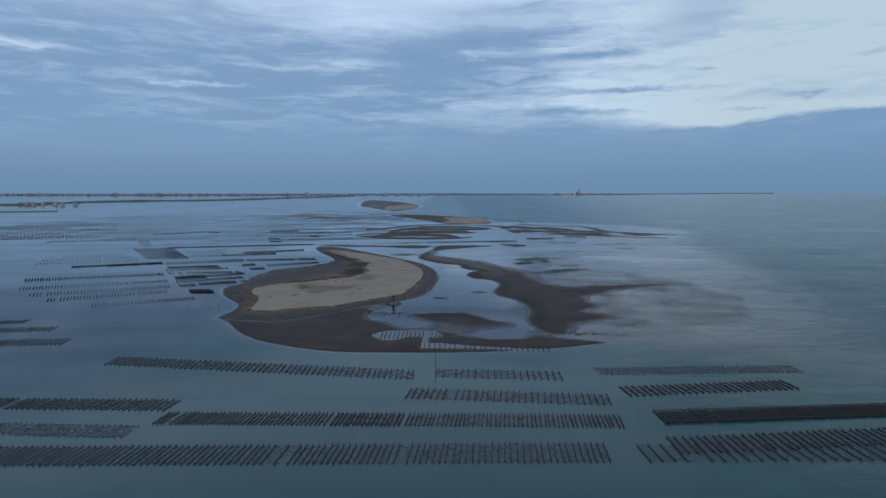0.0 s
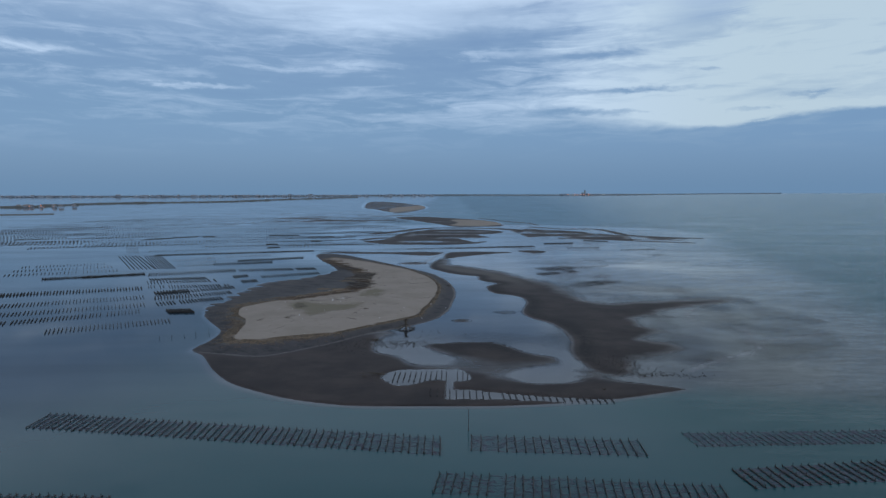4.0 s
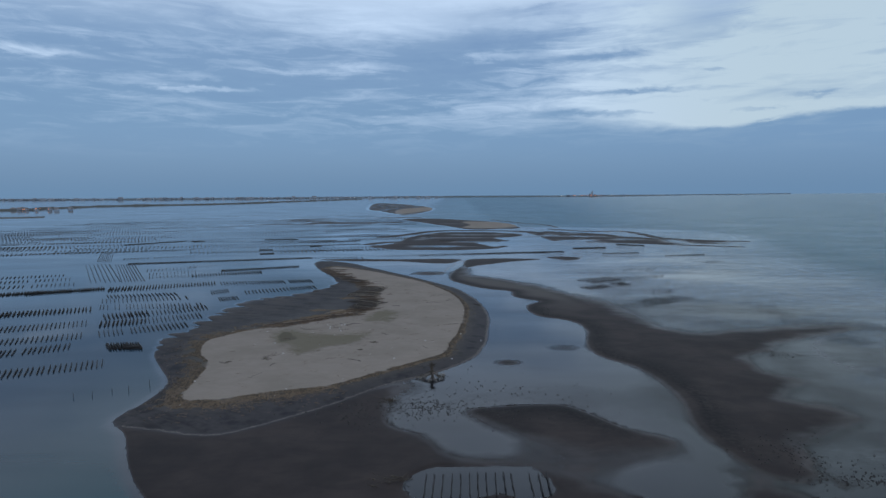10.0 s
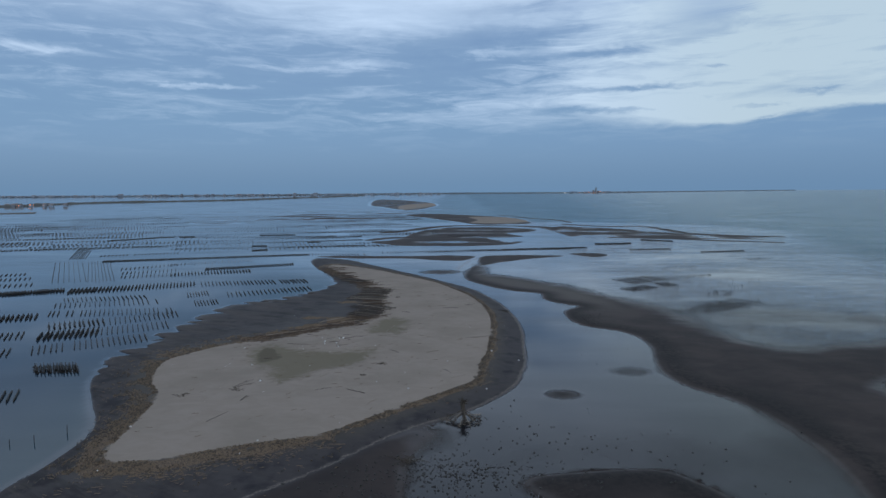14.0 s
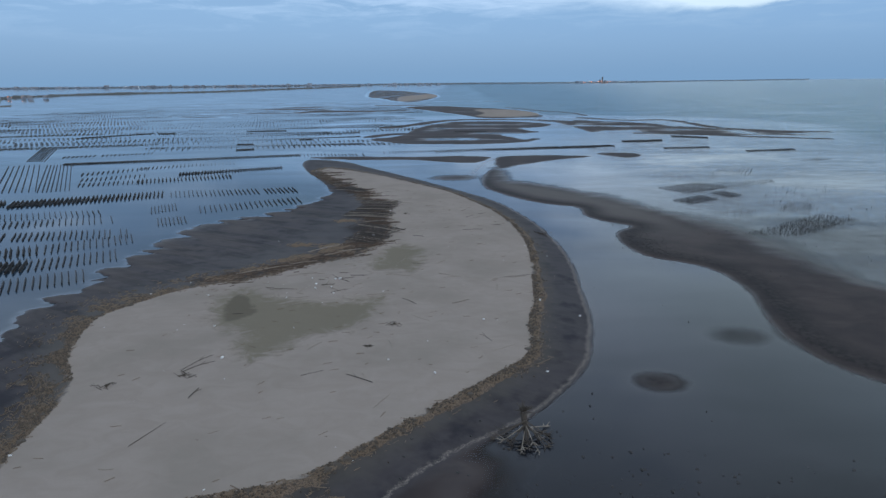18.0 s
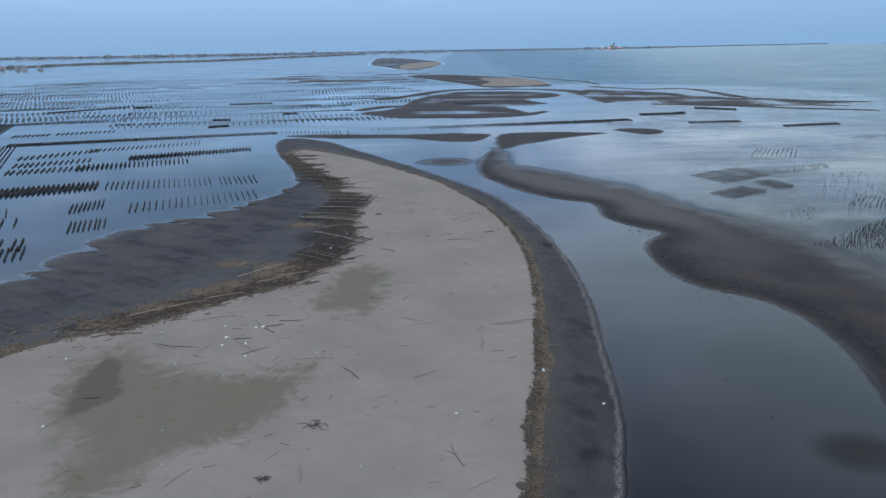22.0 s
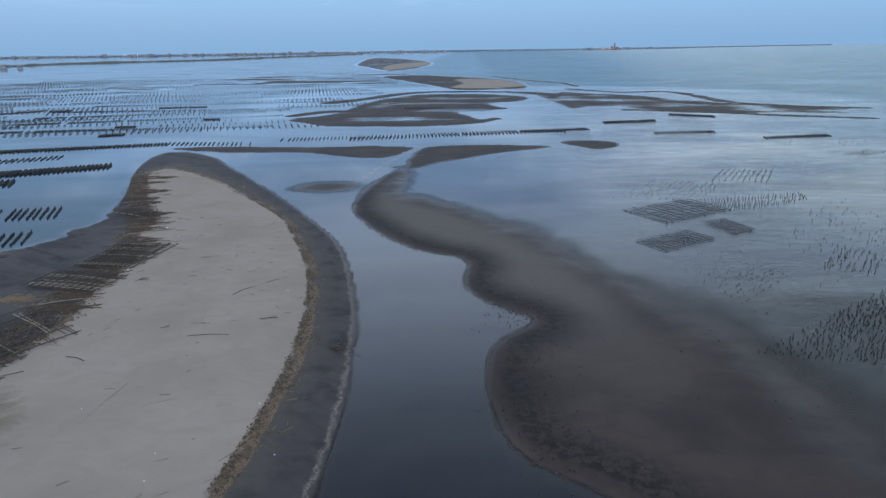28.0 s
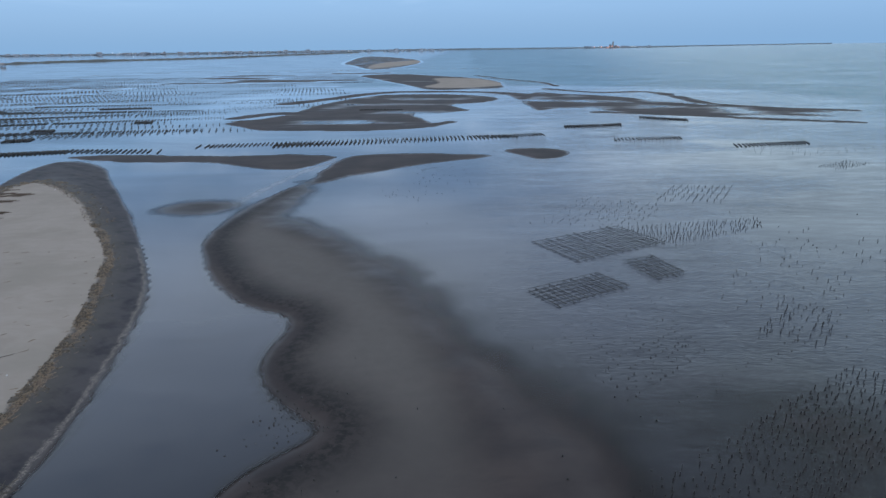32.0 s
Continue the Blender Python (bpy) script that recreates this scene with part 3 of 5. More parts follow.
def water_material():
    m, n = material("sea_water")
    pos = n.add("ShaderNodeNewGeometry").outputs["Position"]
    depth = n.attr("depth")
    px = n.add("ShaderNodeSeparateXYZ", {0: pos}).outputs
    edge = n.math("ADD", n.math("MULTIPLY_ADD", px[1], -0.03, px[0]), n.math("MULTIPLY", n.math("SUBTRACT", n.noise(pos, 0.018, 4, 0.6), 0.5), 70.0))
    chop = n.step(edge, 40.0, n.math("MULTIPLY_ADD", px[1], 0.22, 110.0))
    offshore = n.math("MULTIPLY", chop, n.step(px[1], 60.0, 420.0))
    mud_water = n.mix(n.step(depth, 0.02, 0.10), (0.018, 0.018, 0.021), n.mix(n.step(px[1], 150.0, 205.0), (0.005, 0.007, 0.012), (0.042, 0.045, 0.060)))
    body = n.mix(n.step(depth, 0.1, 0.9), mud_water, (0.004, 0.046, 0.060))
    body = n.mix(n.math("MULTIPLY", n.math("MULTIPLY", n.noise(pos, 0.03, 4, 0.6), 0.7), n.step(depth, 0.15, 0.6)), body, (0.005, 0.076, 0.081))
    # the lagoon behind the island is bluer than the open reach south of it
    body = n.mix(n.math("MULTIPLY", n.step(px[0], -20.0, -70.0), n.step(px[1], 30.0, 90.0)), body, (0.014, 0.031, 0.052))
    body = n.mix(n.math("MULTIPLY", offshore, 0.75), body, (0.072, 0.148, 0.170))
    swell = n.noise(pos, 0.22, 2, 0.5, (0.5, 1.2, 1))
    ripple = n.noise(pos, 1.1, 3, 0.6, (0.5, 1.6, 1))
    breeze = n.step(n.noise(pos, 0.02, 4, 0.6, (0.5, 1.6, 1)), 0.35, 0.7)
    height = n.math("ADD", n.math("MULTIPLY", swell, 0.20), n.math("MULTIPLY", ripple, n.math("MULTIPLY_ADD", breeze, 0.14, 0.03)))
    # wind ripples over the shallow flats, in patches
    flats_ = n.math("MULTIPLY", n.step(px[0], 20.0, 44.0), n.step(n.noise(pos, 0.022, 4, 0.6, (0.7, 1.3, 1)), 0.36, 0.56))
    crests = n.noise(pos, 2.2, 4, 0.65, (0.5, 1.6, 1), 0.4)
    height = n.math("MULTIPLY_ADD", n.math("MULTIPLY", crests, flats_), 0.16, height)
    bump = n.add("ShaderNodeBump", {"Strength": n.math("MAXIMUM", n.math("MULTIPLY", chop, 0.6), n.math("MULTIPLY", flats_, 0.30)), "Distance": 1.0, "Height": height}).outputs[0]
    rough = n.math("MULTIPLY_ADD", chop, 0.10, n.math("MULTIPLY_ADD", breeze, 0.04, 0.05))
    under = n.add("ShaderNodeMixShader", {0: n.step(depth, 0.0, 0.05), 1: n.add("ShaderNodeBsdfTransparent").outputs[0], 2: n.add("ShaderNodeBsdfDiffuse", {0: body}).outputs[0]})
    gloss = n.add("ShaderNodeBsdfGlossy", {"Color": (0.975, 0.975, 0.985, 1), "Roughness": rough, "Normal": bump})
    fres = n.add("ShaderNodeFresnel", {"IOR": 1.33, "Normal": bump}).outputs[0]
    # calm films on the flats mirror more than the ruffled deep water; the wind draws streaks over both
    calm = n.math("MULTIPLY_ADD", n.step(depth, 0.15, 0.7), -0.34, 1.08)
    calm = n.math("MULTIPLY_ADD", n.math("MULTIPLY", n.step(px[0], -35.0, -80.0), n.step(px[1], 110.0, 170.0)), 0.20, calm)
    wind = n.math("MULTIPLY_ADD", n.noise(pos, 0.035, 6, 0.68, (0.35, 1.5, 1), 0.6), 0.7, 0.65)
    ripples = n.math("SUBTRACT", n.noise(pos, 0.42, 6, 0.72, (0.45, 1.9, 1), 0.4), 0.5)
    east = n.step(px[0], 18.0, 45.0)
    wind = n.math("MULTIPLY_ADD", n.math("MULTIPLY", ripples, east), n.math("MULTIPLY_ADD", chop, 0.5, 0.9), wind)
    wind = n.math("MULTIPLY_ADD", n.math("MULTIPLY", n.math("SUBTRACT", n.noise(pos, 0.10, 5, 0.7, (0.4, 1.8, 1), 0.5), 0.5), east), 0.7, wind)
    wind = n.math("MULTIPLY_ADD", n.math("MULTIPLY", n.math("SUBTRACT", crests, 0.5), flats_), 1.4, wind)
    calm = n.math("MULTIPLY", calm, n.math("MULTIPLY_ADD", east, -0.12, 1.0))
    mirror = n.math("MULTIPLY", n.math("MULTIPLY", calm, wind), n.math("MULTIPLY_ADD", chop, -0.12, 1.04))
    fac = n.math("MULTIPLY", n.math("MULTIPLY", fres, mirror), n.step(depth, -0.012, 0.050))
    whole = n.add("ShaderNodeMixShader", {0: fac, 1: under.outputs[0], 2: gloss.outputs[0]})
    # thin lines of foam where the tide meets on the flats
    froth = n.math("MULTIPLY", n.attr("foam"), n.math("MULTIPLY_ADD", n.step(n.noise(pos, 0.5, 5, 0.7), 0.35, 0.65), 0.55, 0.45))
    whole = n.add("ShaderNodeMixShader", {0: n.math("MULTIPLY", froth, 0.40), 1: whole.outputs[0], 2: n.add("ShaderNodeBsdfDiffuse", {0: (0.33, 0.34, 0.36, 1)}).outputs[0]})
    n.add("ShaderNodeOutputMaterial", {0: whole.outputs[0]})
    return m


def plain(name, dark, light, scale=6.0, rough=0.8, bump_by=0.02, stretch=None, metal=0.0):
    m, n = material(name)
    pos = n.add("ShaderNodeTexCoord").outputs["Object"]
    tone = n.noise(pos, scale, 5, 0.65, stretch)
    rnd = n.add("ShaderNodeObjectInfo").outputs["Random"]
    col = n.mix(n.math("ADD", n.math("MULTIPLY", tone, 0.7), n.math("MULTIPLY", rnd, 0.4), clamp=True), dark, light)
    bump = n.add("ShaderNodeBump", {"Strength": 0.5, "Distance": bump_by, "Height": tone}).outputs[0]
    bsdf = n.add("ShaderNodeBsdfPrincipled", {"Base Color": col, "Roughness": rough, "Normal": bump, "Metallic": metal})
    n.add("ShaderNodeOutputMaterial", {0: bsdf.outputs[0]})
    return m


GROUND, WATER = ground_material(), water_material()
BAMBOO = plain("wet_bamboo", (0.012, 0.011, 0.012), (0.042, 0.037, 0.035), 5)
LINES = plain("wet_rope", (0.045, 0.042, 0.068), (0.105, 0.095, 0.140), 9, 0.7)
OYSTER = plain("oyster_strings", (0.010, 0.010, 0.012), (0.040, 0.036, 0.034), 14, 0.7, 0.05)
RACKWOOD = plain("grey_bamboo", (0.018, 0.015, 0.014), (0.075, 0.062, 0.054), 8)
BLEACHED = plain("bleached_wood", (0.16, 0.13, 0.10), (0.36, 0.32, 0.27), 8)
DARKWOOD = plain("dark_driftwood", (0.025, 0.02, 0.017), (0.10, 0.08, 0.06), 8)
FOAM = plain("white_foam", (0.55, 0.55, 0.55), (0.8, 0.8, 0.8), 10)
STRAW = plain("reed_straw", (0.060, 0.045, 0.034), (0.290, 0.220, 0.155), 3)
ROTTEN = plain("rotting_reed", (0.018, 0.013, 0.011), (0.100, 0.068, 0.048), 3)
LAND = plain("far_land", (0.035, 0.040, 0.038), (0.085, 0.085, 0.078), 0.02)
# the blue of distance haze is put into the tree and wall colours
HAZED_TREES = plain("hazed_far_trees", (0.060, 0.085, 0.105), (0.10, 0.125, 0.145), 0.05)
HAZED_WALLS = plain("hazed_far_walls", (0.085, 0.115, 0.155), (0.40, 0.45, 0.52), 0.05)
ROOFS = plain("far_roofs", (0.12, 0.12, 0.13), (0.28, 0.26, 0.26), 0.05)

# ---- ground and water ----
unit = lambda f: np.clip(f / 6.0 * 0.5 + 0.5, 0, 1)
tagged(sheet("ground", GX, GY, LEVEL, {"island": unit(island_t), "dry": unit(np.maximum(dry, np.maximum(field(GX, GY, FAR_C_DRY, True, 60), field(GX, GY, FAR_D_DRY, True, 60) - 4) * 0.5)), "damp": unit(damp - 1.0), "wrack": wrack, "organic": organic, "rim": unit(rim), "rise": rise, "feather": feather, "lip": lip, "crown": smooth(bar, 0.5, 6.0) * smooth(MY, 160, 192), "hollow": smooth(field(GX, GY, DAMP_C), -0.8, 1.4)}, GROUND),
       "grey sandbar and dark wet tidal mud flats", "ground", kind="structure")
WX, WY = np.unique(np.r_[GX[::2], GX[-1]]), np.unique(np.r_[GY[::2], GY[-1]])
ix, iy = np.searchsorted(GX, WX), np.searchsorted(GY, WY)
wx, wy = np.meshgrid(WX, WY)
depth_w = np.clip(-LEVEL[np.ix_(iy, ix)], -0.05, 2)
foam_w = np.zeros(wx.shape)
for points, width in FOAM_LINES:
    line_d = field(WX, WY, points, False) + 0.5 * waves(wx, wy, 6, 71)
    foam_w = np.maximum(foam_w, smooth(-line_d, -width * 1.6, -width * 0.3))
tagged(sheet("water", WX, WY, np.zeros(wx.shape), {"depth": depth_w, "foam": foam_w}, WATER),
       "calm blue-grey lagoon and rippled open sea water", "water", kind="structure")


# ---- things ----
def part(name, bm, mat, parent, label=""):
    mesh = bpy.data.meshes.new(name)
    bm.to_mesh(mesh)
    bm.free()
    mesh.materials.append(mat)
    ob = new(name, mesh)
    ob.parent = parent
    return tagged(ob, label)


def share(name, mesh, parent, m):
    ob = new(name, mesh)
    ob.parent = parent
    ob.matrix_basis = m
    return ob


def mesh_of(name, bm, *mats):
    mesh = bpy.data.meshes.new(name)
    bm.to_mesh(mesh)
    bm.free()
    for mat in mats:
        mesh.materials.append(mat)
    return mesh


def rod(bm, a, b, ra, rb=None, sides=6, mat=0):
    """A tapered stick from a to b."""
    a, b = Vector(a), Vector(b)
    rb = ra if rb is None else rb
    turn = (b - a).to_track_quat("Z", "Y")
    rings = [[bm.verts.new(p + turn @ Vector((math.cos(k * 2 * math.pi / sides) * r, math.sin(k * 2 * math.pi / sides) * r, 0))) for k in range(sides)] for p, r in ((a, ra), (b, rb))]
    faces = [bm.faces.new((rings[0][k], rings[0][(k + 1) % sides], rings[1][(k + 1) % sides], rings[1][k])) for k in range(sides)]
    faces += [bm.faces.new(rings[0][::-1]), bm.faces.new(rings[1])]
    for f in faces:
        f.material_index = mat


def bend(bm, points, ra, rb, sides=6, mat=0):
    for k, (a, b) in enumerate(zip(points, points[1:])):
        n = len(points) - 1
        rod(bm, a, b, ra + (rb - ra) * k / n, ra + (rb - ra) * (k + 1) / n, sides, mat)


def lump(bm, at, size, seed, mat=0, sub=1):
    made = bmesh.ops.create_icosphere(bm, subdivisions=sub, radius=1.0)["verts"]
    for v in made:
        k = 1 + 0.35 * noise.noise(v.co * 1.7 + Vector((seed, seed * 0.7, 0)))
        v.co = Vector(at) + Vector((v.co.x * size[0], v.co.y * size[1], v.co.z * size[2])) * k
        for f in v.link_faces:
            f.material_index = mat


def ground_at(x, y):
    i, j = np.searchsorted(GY, y), np.searchsorted(GX, x)
    return float(LEVEL[min(i, len(GY) - 1), min(j, len(GX) - 1)])


RACK_LABEL = {"thin": "dark bamboo oyster rack standing in shallow water", "dense": "bamboo oyster rack hung thickly with dark oyster strings",
              "mat": "dense dark oyster rack with long rails over the water", "faint": "nearly submerged bamboo oyster rack", "grid": "bamboo oyster rack with crossed poles on the tidal flat"}


def oyster_rack(x0, y0, x1, y1, bx, by, count, style, near=False):
    rng = random.Random(int(x0 * 31 + y0 * 17))
    length = math.hypot(bx, by)
    if not near and style != "grid" and length < 30:
        length = min(length, 4.6 if style == "mat" else 7.0)
    ang, high = math.atan2(by, bx), {"faint": 0.02, "mat": 0.12}.get(style, 0.10)
    far_by = 2.1 if style == "grid" else 1.4 if y0 < 190 else 1.5 if y0 < 262 else 2.1
    thick = {"thin": 0.056, "dense": 0.060, "mat": 0.075, "faint": 0.024, "grid": 0.020}[style] * (1.15 if near else far_by)
    rack = tagged(new("oyster_rack"), RACK_LABEL[style], "oyster rack", "oyster racks in the lagoon")
    rack.matrix_basis = Matrix.Translation((x0, y0, 0))
    if length > 30:
        thick = 0.035
    if style != "grid" and length < 30:
        count = int(count * (1.3 if near else 1.75 if style == "mat" else 1.4))
    kinds = []
    for v in range(3):
        bm = bmesh.new()
        start, reach = (rng.uniform(-0.5, 0.4), rng.uniform(0.85, 1.06)) if style == "grid" else (0.0, 1.0)
        sag = [(start + length * reach * k / 4, rng.uniform(-0.04, 0.04), high + rng.uniform(-0.03, 0.03)) for k in range(5)]
        bend(bm, sag, thick, thick * 0.8, 5)
        if style in ("dense", "mat"):
            for k in range(int(length / 0.45)):
                lump(bm, (0.3 + k * 0.45 + rng.uniform(-0.1, 0.1), rng.uniform(-0.08, 0.08), high - 0.06), (0.20, 0.17, 0.11), rng.random() * 20, 1)
        if not near and style != "grid":
            # the strings hang close together, so that each bar shows as a low curtain
            drop, steps, rows_ = {"thin": 0.15, "faint": 0.08}.get(style, 0.36) * (0.6 if y0 > 250 else 1.0), 7, []
            for k in range(steps):
                f = k / (steps - 1)
                p = sag[min(int(f * 4), 3)]
                x, y, top = length * f, p[1] * 0.6, high + drop + rng.uniform(-0.05, 0.05)
                rows_.append([bm.verts.new((x, y - 0.05, -0.05)), bm.verts.new((x, y - 0.05, top)), bm.verts.new((x, y + 0.05, top)), bm.verts.new((x, y + 0.05, -0.05))])
            for a, b in zip(rows_, rows_[1:]):
                for i in range(3):
                    bm.faces.new((a[i], b[i], b[i + 1], a[i + 1])).material_index = 1
        if not near:
            for k in range(3):
                rod(bm, (length * (0.04 + 0.46 * k), 0.0, -0.6), (length * (0.04 + 0.46 * k) + rng.uniform(-0.06, 0.06), 0.0, high + 0.03), 0.035, 0.03, 5)
        kinds.append(mesh_of("crossbar", bm, BAMBOO, OYSTER))
    bm = bmesh.new()
    rod(bm, (0, 0, -1.0), (0.04, 0.02, high + 0.22), 0.036, 0.028, 5)
    stake_mesh = mesh_of("stake", bm, BAMBOO)
    for k in range(count):
        f = k / max(count - 1, 1)
        x, y = (x1 - x0) * f + rng.uniform(-0.06, 0.06), (y1 - y0) * f + rng.uniform(-0.10, 0.10)
        if style == "thin" and rng.random() < 0.025:
            continue
        base = max(ground_at(x0 + x, y0 + y), 0)
        m = Matrix.Translation((x, y, base)) @ Matrix.Rotation(ang + rng.uniform(-0.015, 0.015) * min(1, 4 / length), 4, "Z")
        barob = share("crossbar", rng.choice(kinds), rack, m)
        if near:
            for s in (0.03, 0.5, 0.96):
                share("stake", stake_mesh, barob, Matrix.Translation((length * s, 0.06, 0)) @ Matrix.Rotation(rng.uniform(0, 6), 4, "Z") @ Matrix.Diagonal((1, 1, rng.uniform(0.9, 1.35), 1)))
    if style in ("mat", "grid"):
        # long rails tie the crossbars together
        rails = 7 if style == "grid" else 2
        for k in range(rails):
            s = length * (0.04 + 0.92 * k / (rails - 1)) if near or style == "grid" else length * (0.35 + 0.3 * k)
            o = Vector((math.cos(ang) * s, math.sin(ang) * s, 0))
            bm = bmesh.new()
            rod(bm, o + Vector((-0.3, 0, high + 0.07)), o + Vector((x1 - x0 + 0.3, y1 - y0, high + 0.07)), thick * 0.6, thick * 0.5, 5)
            part("rail", bm, OYSTER if style == "mat" else BAMBOO, rack)
    if near and y0 < 70 and style in ("thin", "faint", "dense"):
        # short strings of young oysters lying slack at the surface
        verts, faces = [], []
        step_x, step_y = Vector((x1 - x0, y1 - y0, 0)), Vector((math.cos(ang) * length, math.sin(ang) * length, 0))
        for k in range(int(step_x.length * length * (11.0 if style == "thin" else 15.0))):
            p = step_x * rng.random() + step_y * rng.random()
            turn, size = rng.gauss(0, 0.06), rng.uniform(0.16, 0.42)
            d, e = Vector((math.cos(turn), math.sin(turn), 0)) * size, Vector((-math.sin(turn), math.cos(turn), 0)) * rng.uniform(0.012, 0.022)
            i = len(verts)
            verts += [p - d - e, p - d + e, p + d + e, p + d - e, p + Vector((0, 0, 0.015))]
            faces += [(i, i + 3, i + 4), (i + 3, i + 2, i + 4), (i + 2, i + 1, i + 4), (i + 1, i, i + 4)]
        mesh = bpy.data.meshes.new("oyster_line")
        mesh.from_pydata([(v.x, v.y, v.z + 0.012) for v in verts], [], faces)
        mesh.materials.append(LINES)
        tagged(share("oyster_line", mesh, rack, Matrix.Identity(4)), "slack purple-grey oyster lines at the surface", kind="stuff")
    return rack


# racks in front of the island: ends of the strip, one crossbar, number of crossbars
NEAR_RACKS = [
    (-52.6, 62, 0.5, 54.6, -0.1, 4.9, 46, "thin"), (4.1, 55.8, 24, 54.6, 0.3, 4.4, 16, "thin"), (-0.1, 46.2, 28.7, 43.7, 0.6, 4.3, 26, "thin"),
    (30.9, 57.2, 64.5, 58.8, -0.4, 4.0, 30, "faint"), (32.7, 47.3, 58.8, 50.6, -0.6, 4.3, 21, "dense"), (34, 37.2, 76.3, 41.1, -0.1, 4.4, 70, "mat"),
    (32.5, 28.5, 73.2, 33, 0.0, 4.6, 34, "dense"), (28.4, 26.6, 65.5, 27.4, -0.2, 4.4, 22, "thin"),
]
NEAR_RACKS_WEST = [
    (-64.5, 41.8, -32.6, 41.2, 0.5, 4.1, 33, "thin"), (-60.4, 33.5, -33.4, 32.3, 0.4, 3.8, 28, "faint"), (-31.7, 36.6, -9.8, 36.4, 0.4, 4.1, 30, "thin"), (-8.9, 36.4, -0.3, 36.3, 0.4, 4.1, 13, "dense"), (0.6, 36.3, 28.2, 36, 0.4, 4.1, 38, "thin"),
    (-52, 24.8, 23.9, 26.5, 0.4, 4.9, 82, "thin"), (-90.8, 72.7, -68.8, 74.7, -0.9, 5.0, 20, "thin"), (-98.9, 83, -78.3, 85.5, -0.7, 4.4, 18, "thin"), (-105, 90.3, -89.5, 92.7, -0.5, 4.0, 14, "thin"),
]
WEST_RACKS_A = [
    (-84.5, 111.1, -62.8, 121.9, -2.3, 4.0, 24, "thin"), (-101, 118.3, -75.7, 132.7, -2.4, 4.3, 28, "thin"), (-111.2, 126.1, -78.7, 141.1, -2.6, 4.4, 32, "thin"),
    (-121.3, 136.1, -84.7, 152, -2.9, 4.8, 36, "thin"), (-131.6, 152.9, -93.3, 167.4, -2.9, 4.8, 36, "dense"), (-137.6, 186.4, -109.1, 199.2, -2.9, 4.8, 26, "mat"),
]
WEST_RACKS_B = [
    (-68, 132.6, -62.2, 133.1, -3.3, 4.4, 8, "mat"), (-75.5, 142.3, -61.7, 150.7, -3.0, 4.5, 15, "thin"), (-80.8, 150.8, -72.9, 154.3, -2.6, 5.2, 9, "dense"),
    (-72.1, 154.8, -62.8, 160.2, -2.9, 5.0, 10, "thin"), (-84, 158.3, -76.4, 162.7, -3.3, 4.8, 9, "dense"), (-75.5, 163.2, -65.5, 169.9, -3.0, 5.0, 11, "thin"),
    (-92.5, 169.9, -68.2, 173.1, -2.9, 5.0, 20, "thin"), (-97.1, 178.7, -76.7, 183.8, -3.0, 4.8, 16, "thin"), (-99.5, 185.4, -82.4, 189.5, -3.3, 4.6, 14, "thin"),
    (-106.3, 196.6, -79.4, 208.2, -3.0, 6.5, 26, "dense"),
]
WEST_RACKS_C = [
    (-117.5, 239.7, -104.7, 250.5, -2.4, 5, 10, "thin"), (-111.7, 229.9, -98.3, 236.7, -2.4, 5, 10, "thin"), (-107.5, 222.1, -93.8, 227, -2.5, 5, 10, "thin"),
    (-136.7, 261.3, -67.3, 281.8, -2.0, 5, 48, "mat"), (-66.8, 281.8, -44.7, 280.9, -1.6, 5.4, 14, "thin"), (-73.2, 191.2, -69.8, 194.6, -2.9, 5.6, 6, "thin"),
    (-66.6, 180.7, -62.7, 183.2, -2.9, 5.4, 6, "thin"), (-77.3, 208.2, -50, 213.2, -3.4, 7.0, 22, "thin"), (-63.7, 191.7, -45.1, 201.4, -2.6, 5.6, 16, "thin"),
]
WEST_RACKS_D = [
    (-94.7, 227, -73.6, 234.9, -2.4, 5, 18, "dense"), (-89.8, 239.4, -64.8, 251.4, -1.8, 5.2, 20, "mat"), (-106.8, 250.6, -82.9, 262.3, -2.0, 5, 18, "thin"),
    (-122.2, 213.9, -114, 216.2, -31.0, 46.3, 7, "thin"), (-112.8, 215.1, -106.4, 217.1, -29, 46.2, 8, "thin"), (-155.5, 271.1, -149.4, 270.9, -24.3, 43.6, 8, "thin"),
    (-126.1, 190.4, -109.4, 199.4, -2.8, 4.8, 18, "mat"), (-167.5, 217.4, -141.4, 228.8, -3, 4.8, 18, "thin"), (-162.3, 206.1, -133.2, 219.9, -3, 4.8, 20, "thin"), (-157.2, 194.8, -124.4, 208.5, -3, 4.8, 22, "thin"),
]
FAR_RACKS_A = [
    (-219.1, 291.7, -182, 310.7, -2.6, 4.8, 22, "thin"), (-169.7, 310.4, -142.9, 326.8, -2.4, 5, 18, "thin"), (-141.4, 326.8, -56.8, 349.9, -2, 5, 64, "thin"), (-132.1, 306.9, -51.2, 318.9, -2, 5, 60, "thin"),
    (-148.6, 279.1, -122.8, 289.5, -2.2, 5, 16, "thin"), (-149, 346.3, -60.6, 371.7, -2, 5, 60, "thin"), (-188.8, 351, -166.3, 372.9, -2, 12, 16, "thin"), (-95.3, 298.4, -89.8, 300.8, -1.4, 5, 6, "mat"),
    (-161.3, 372.8, -154.7, 374.1, -2, 8, 5, "mat"),
]
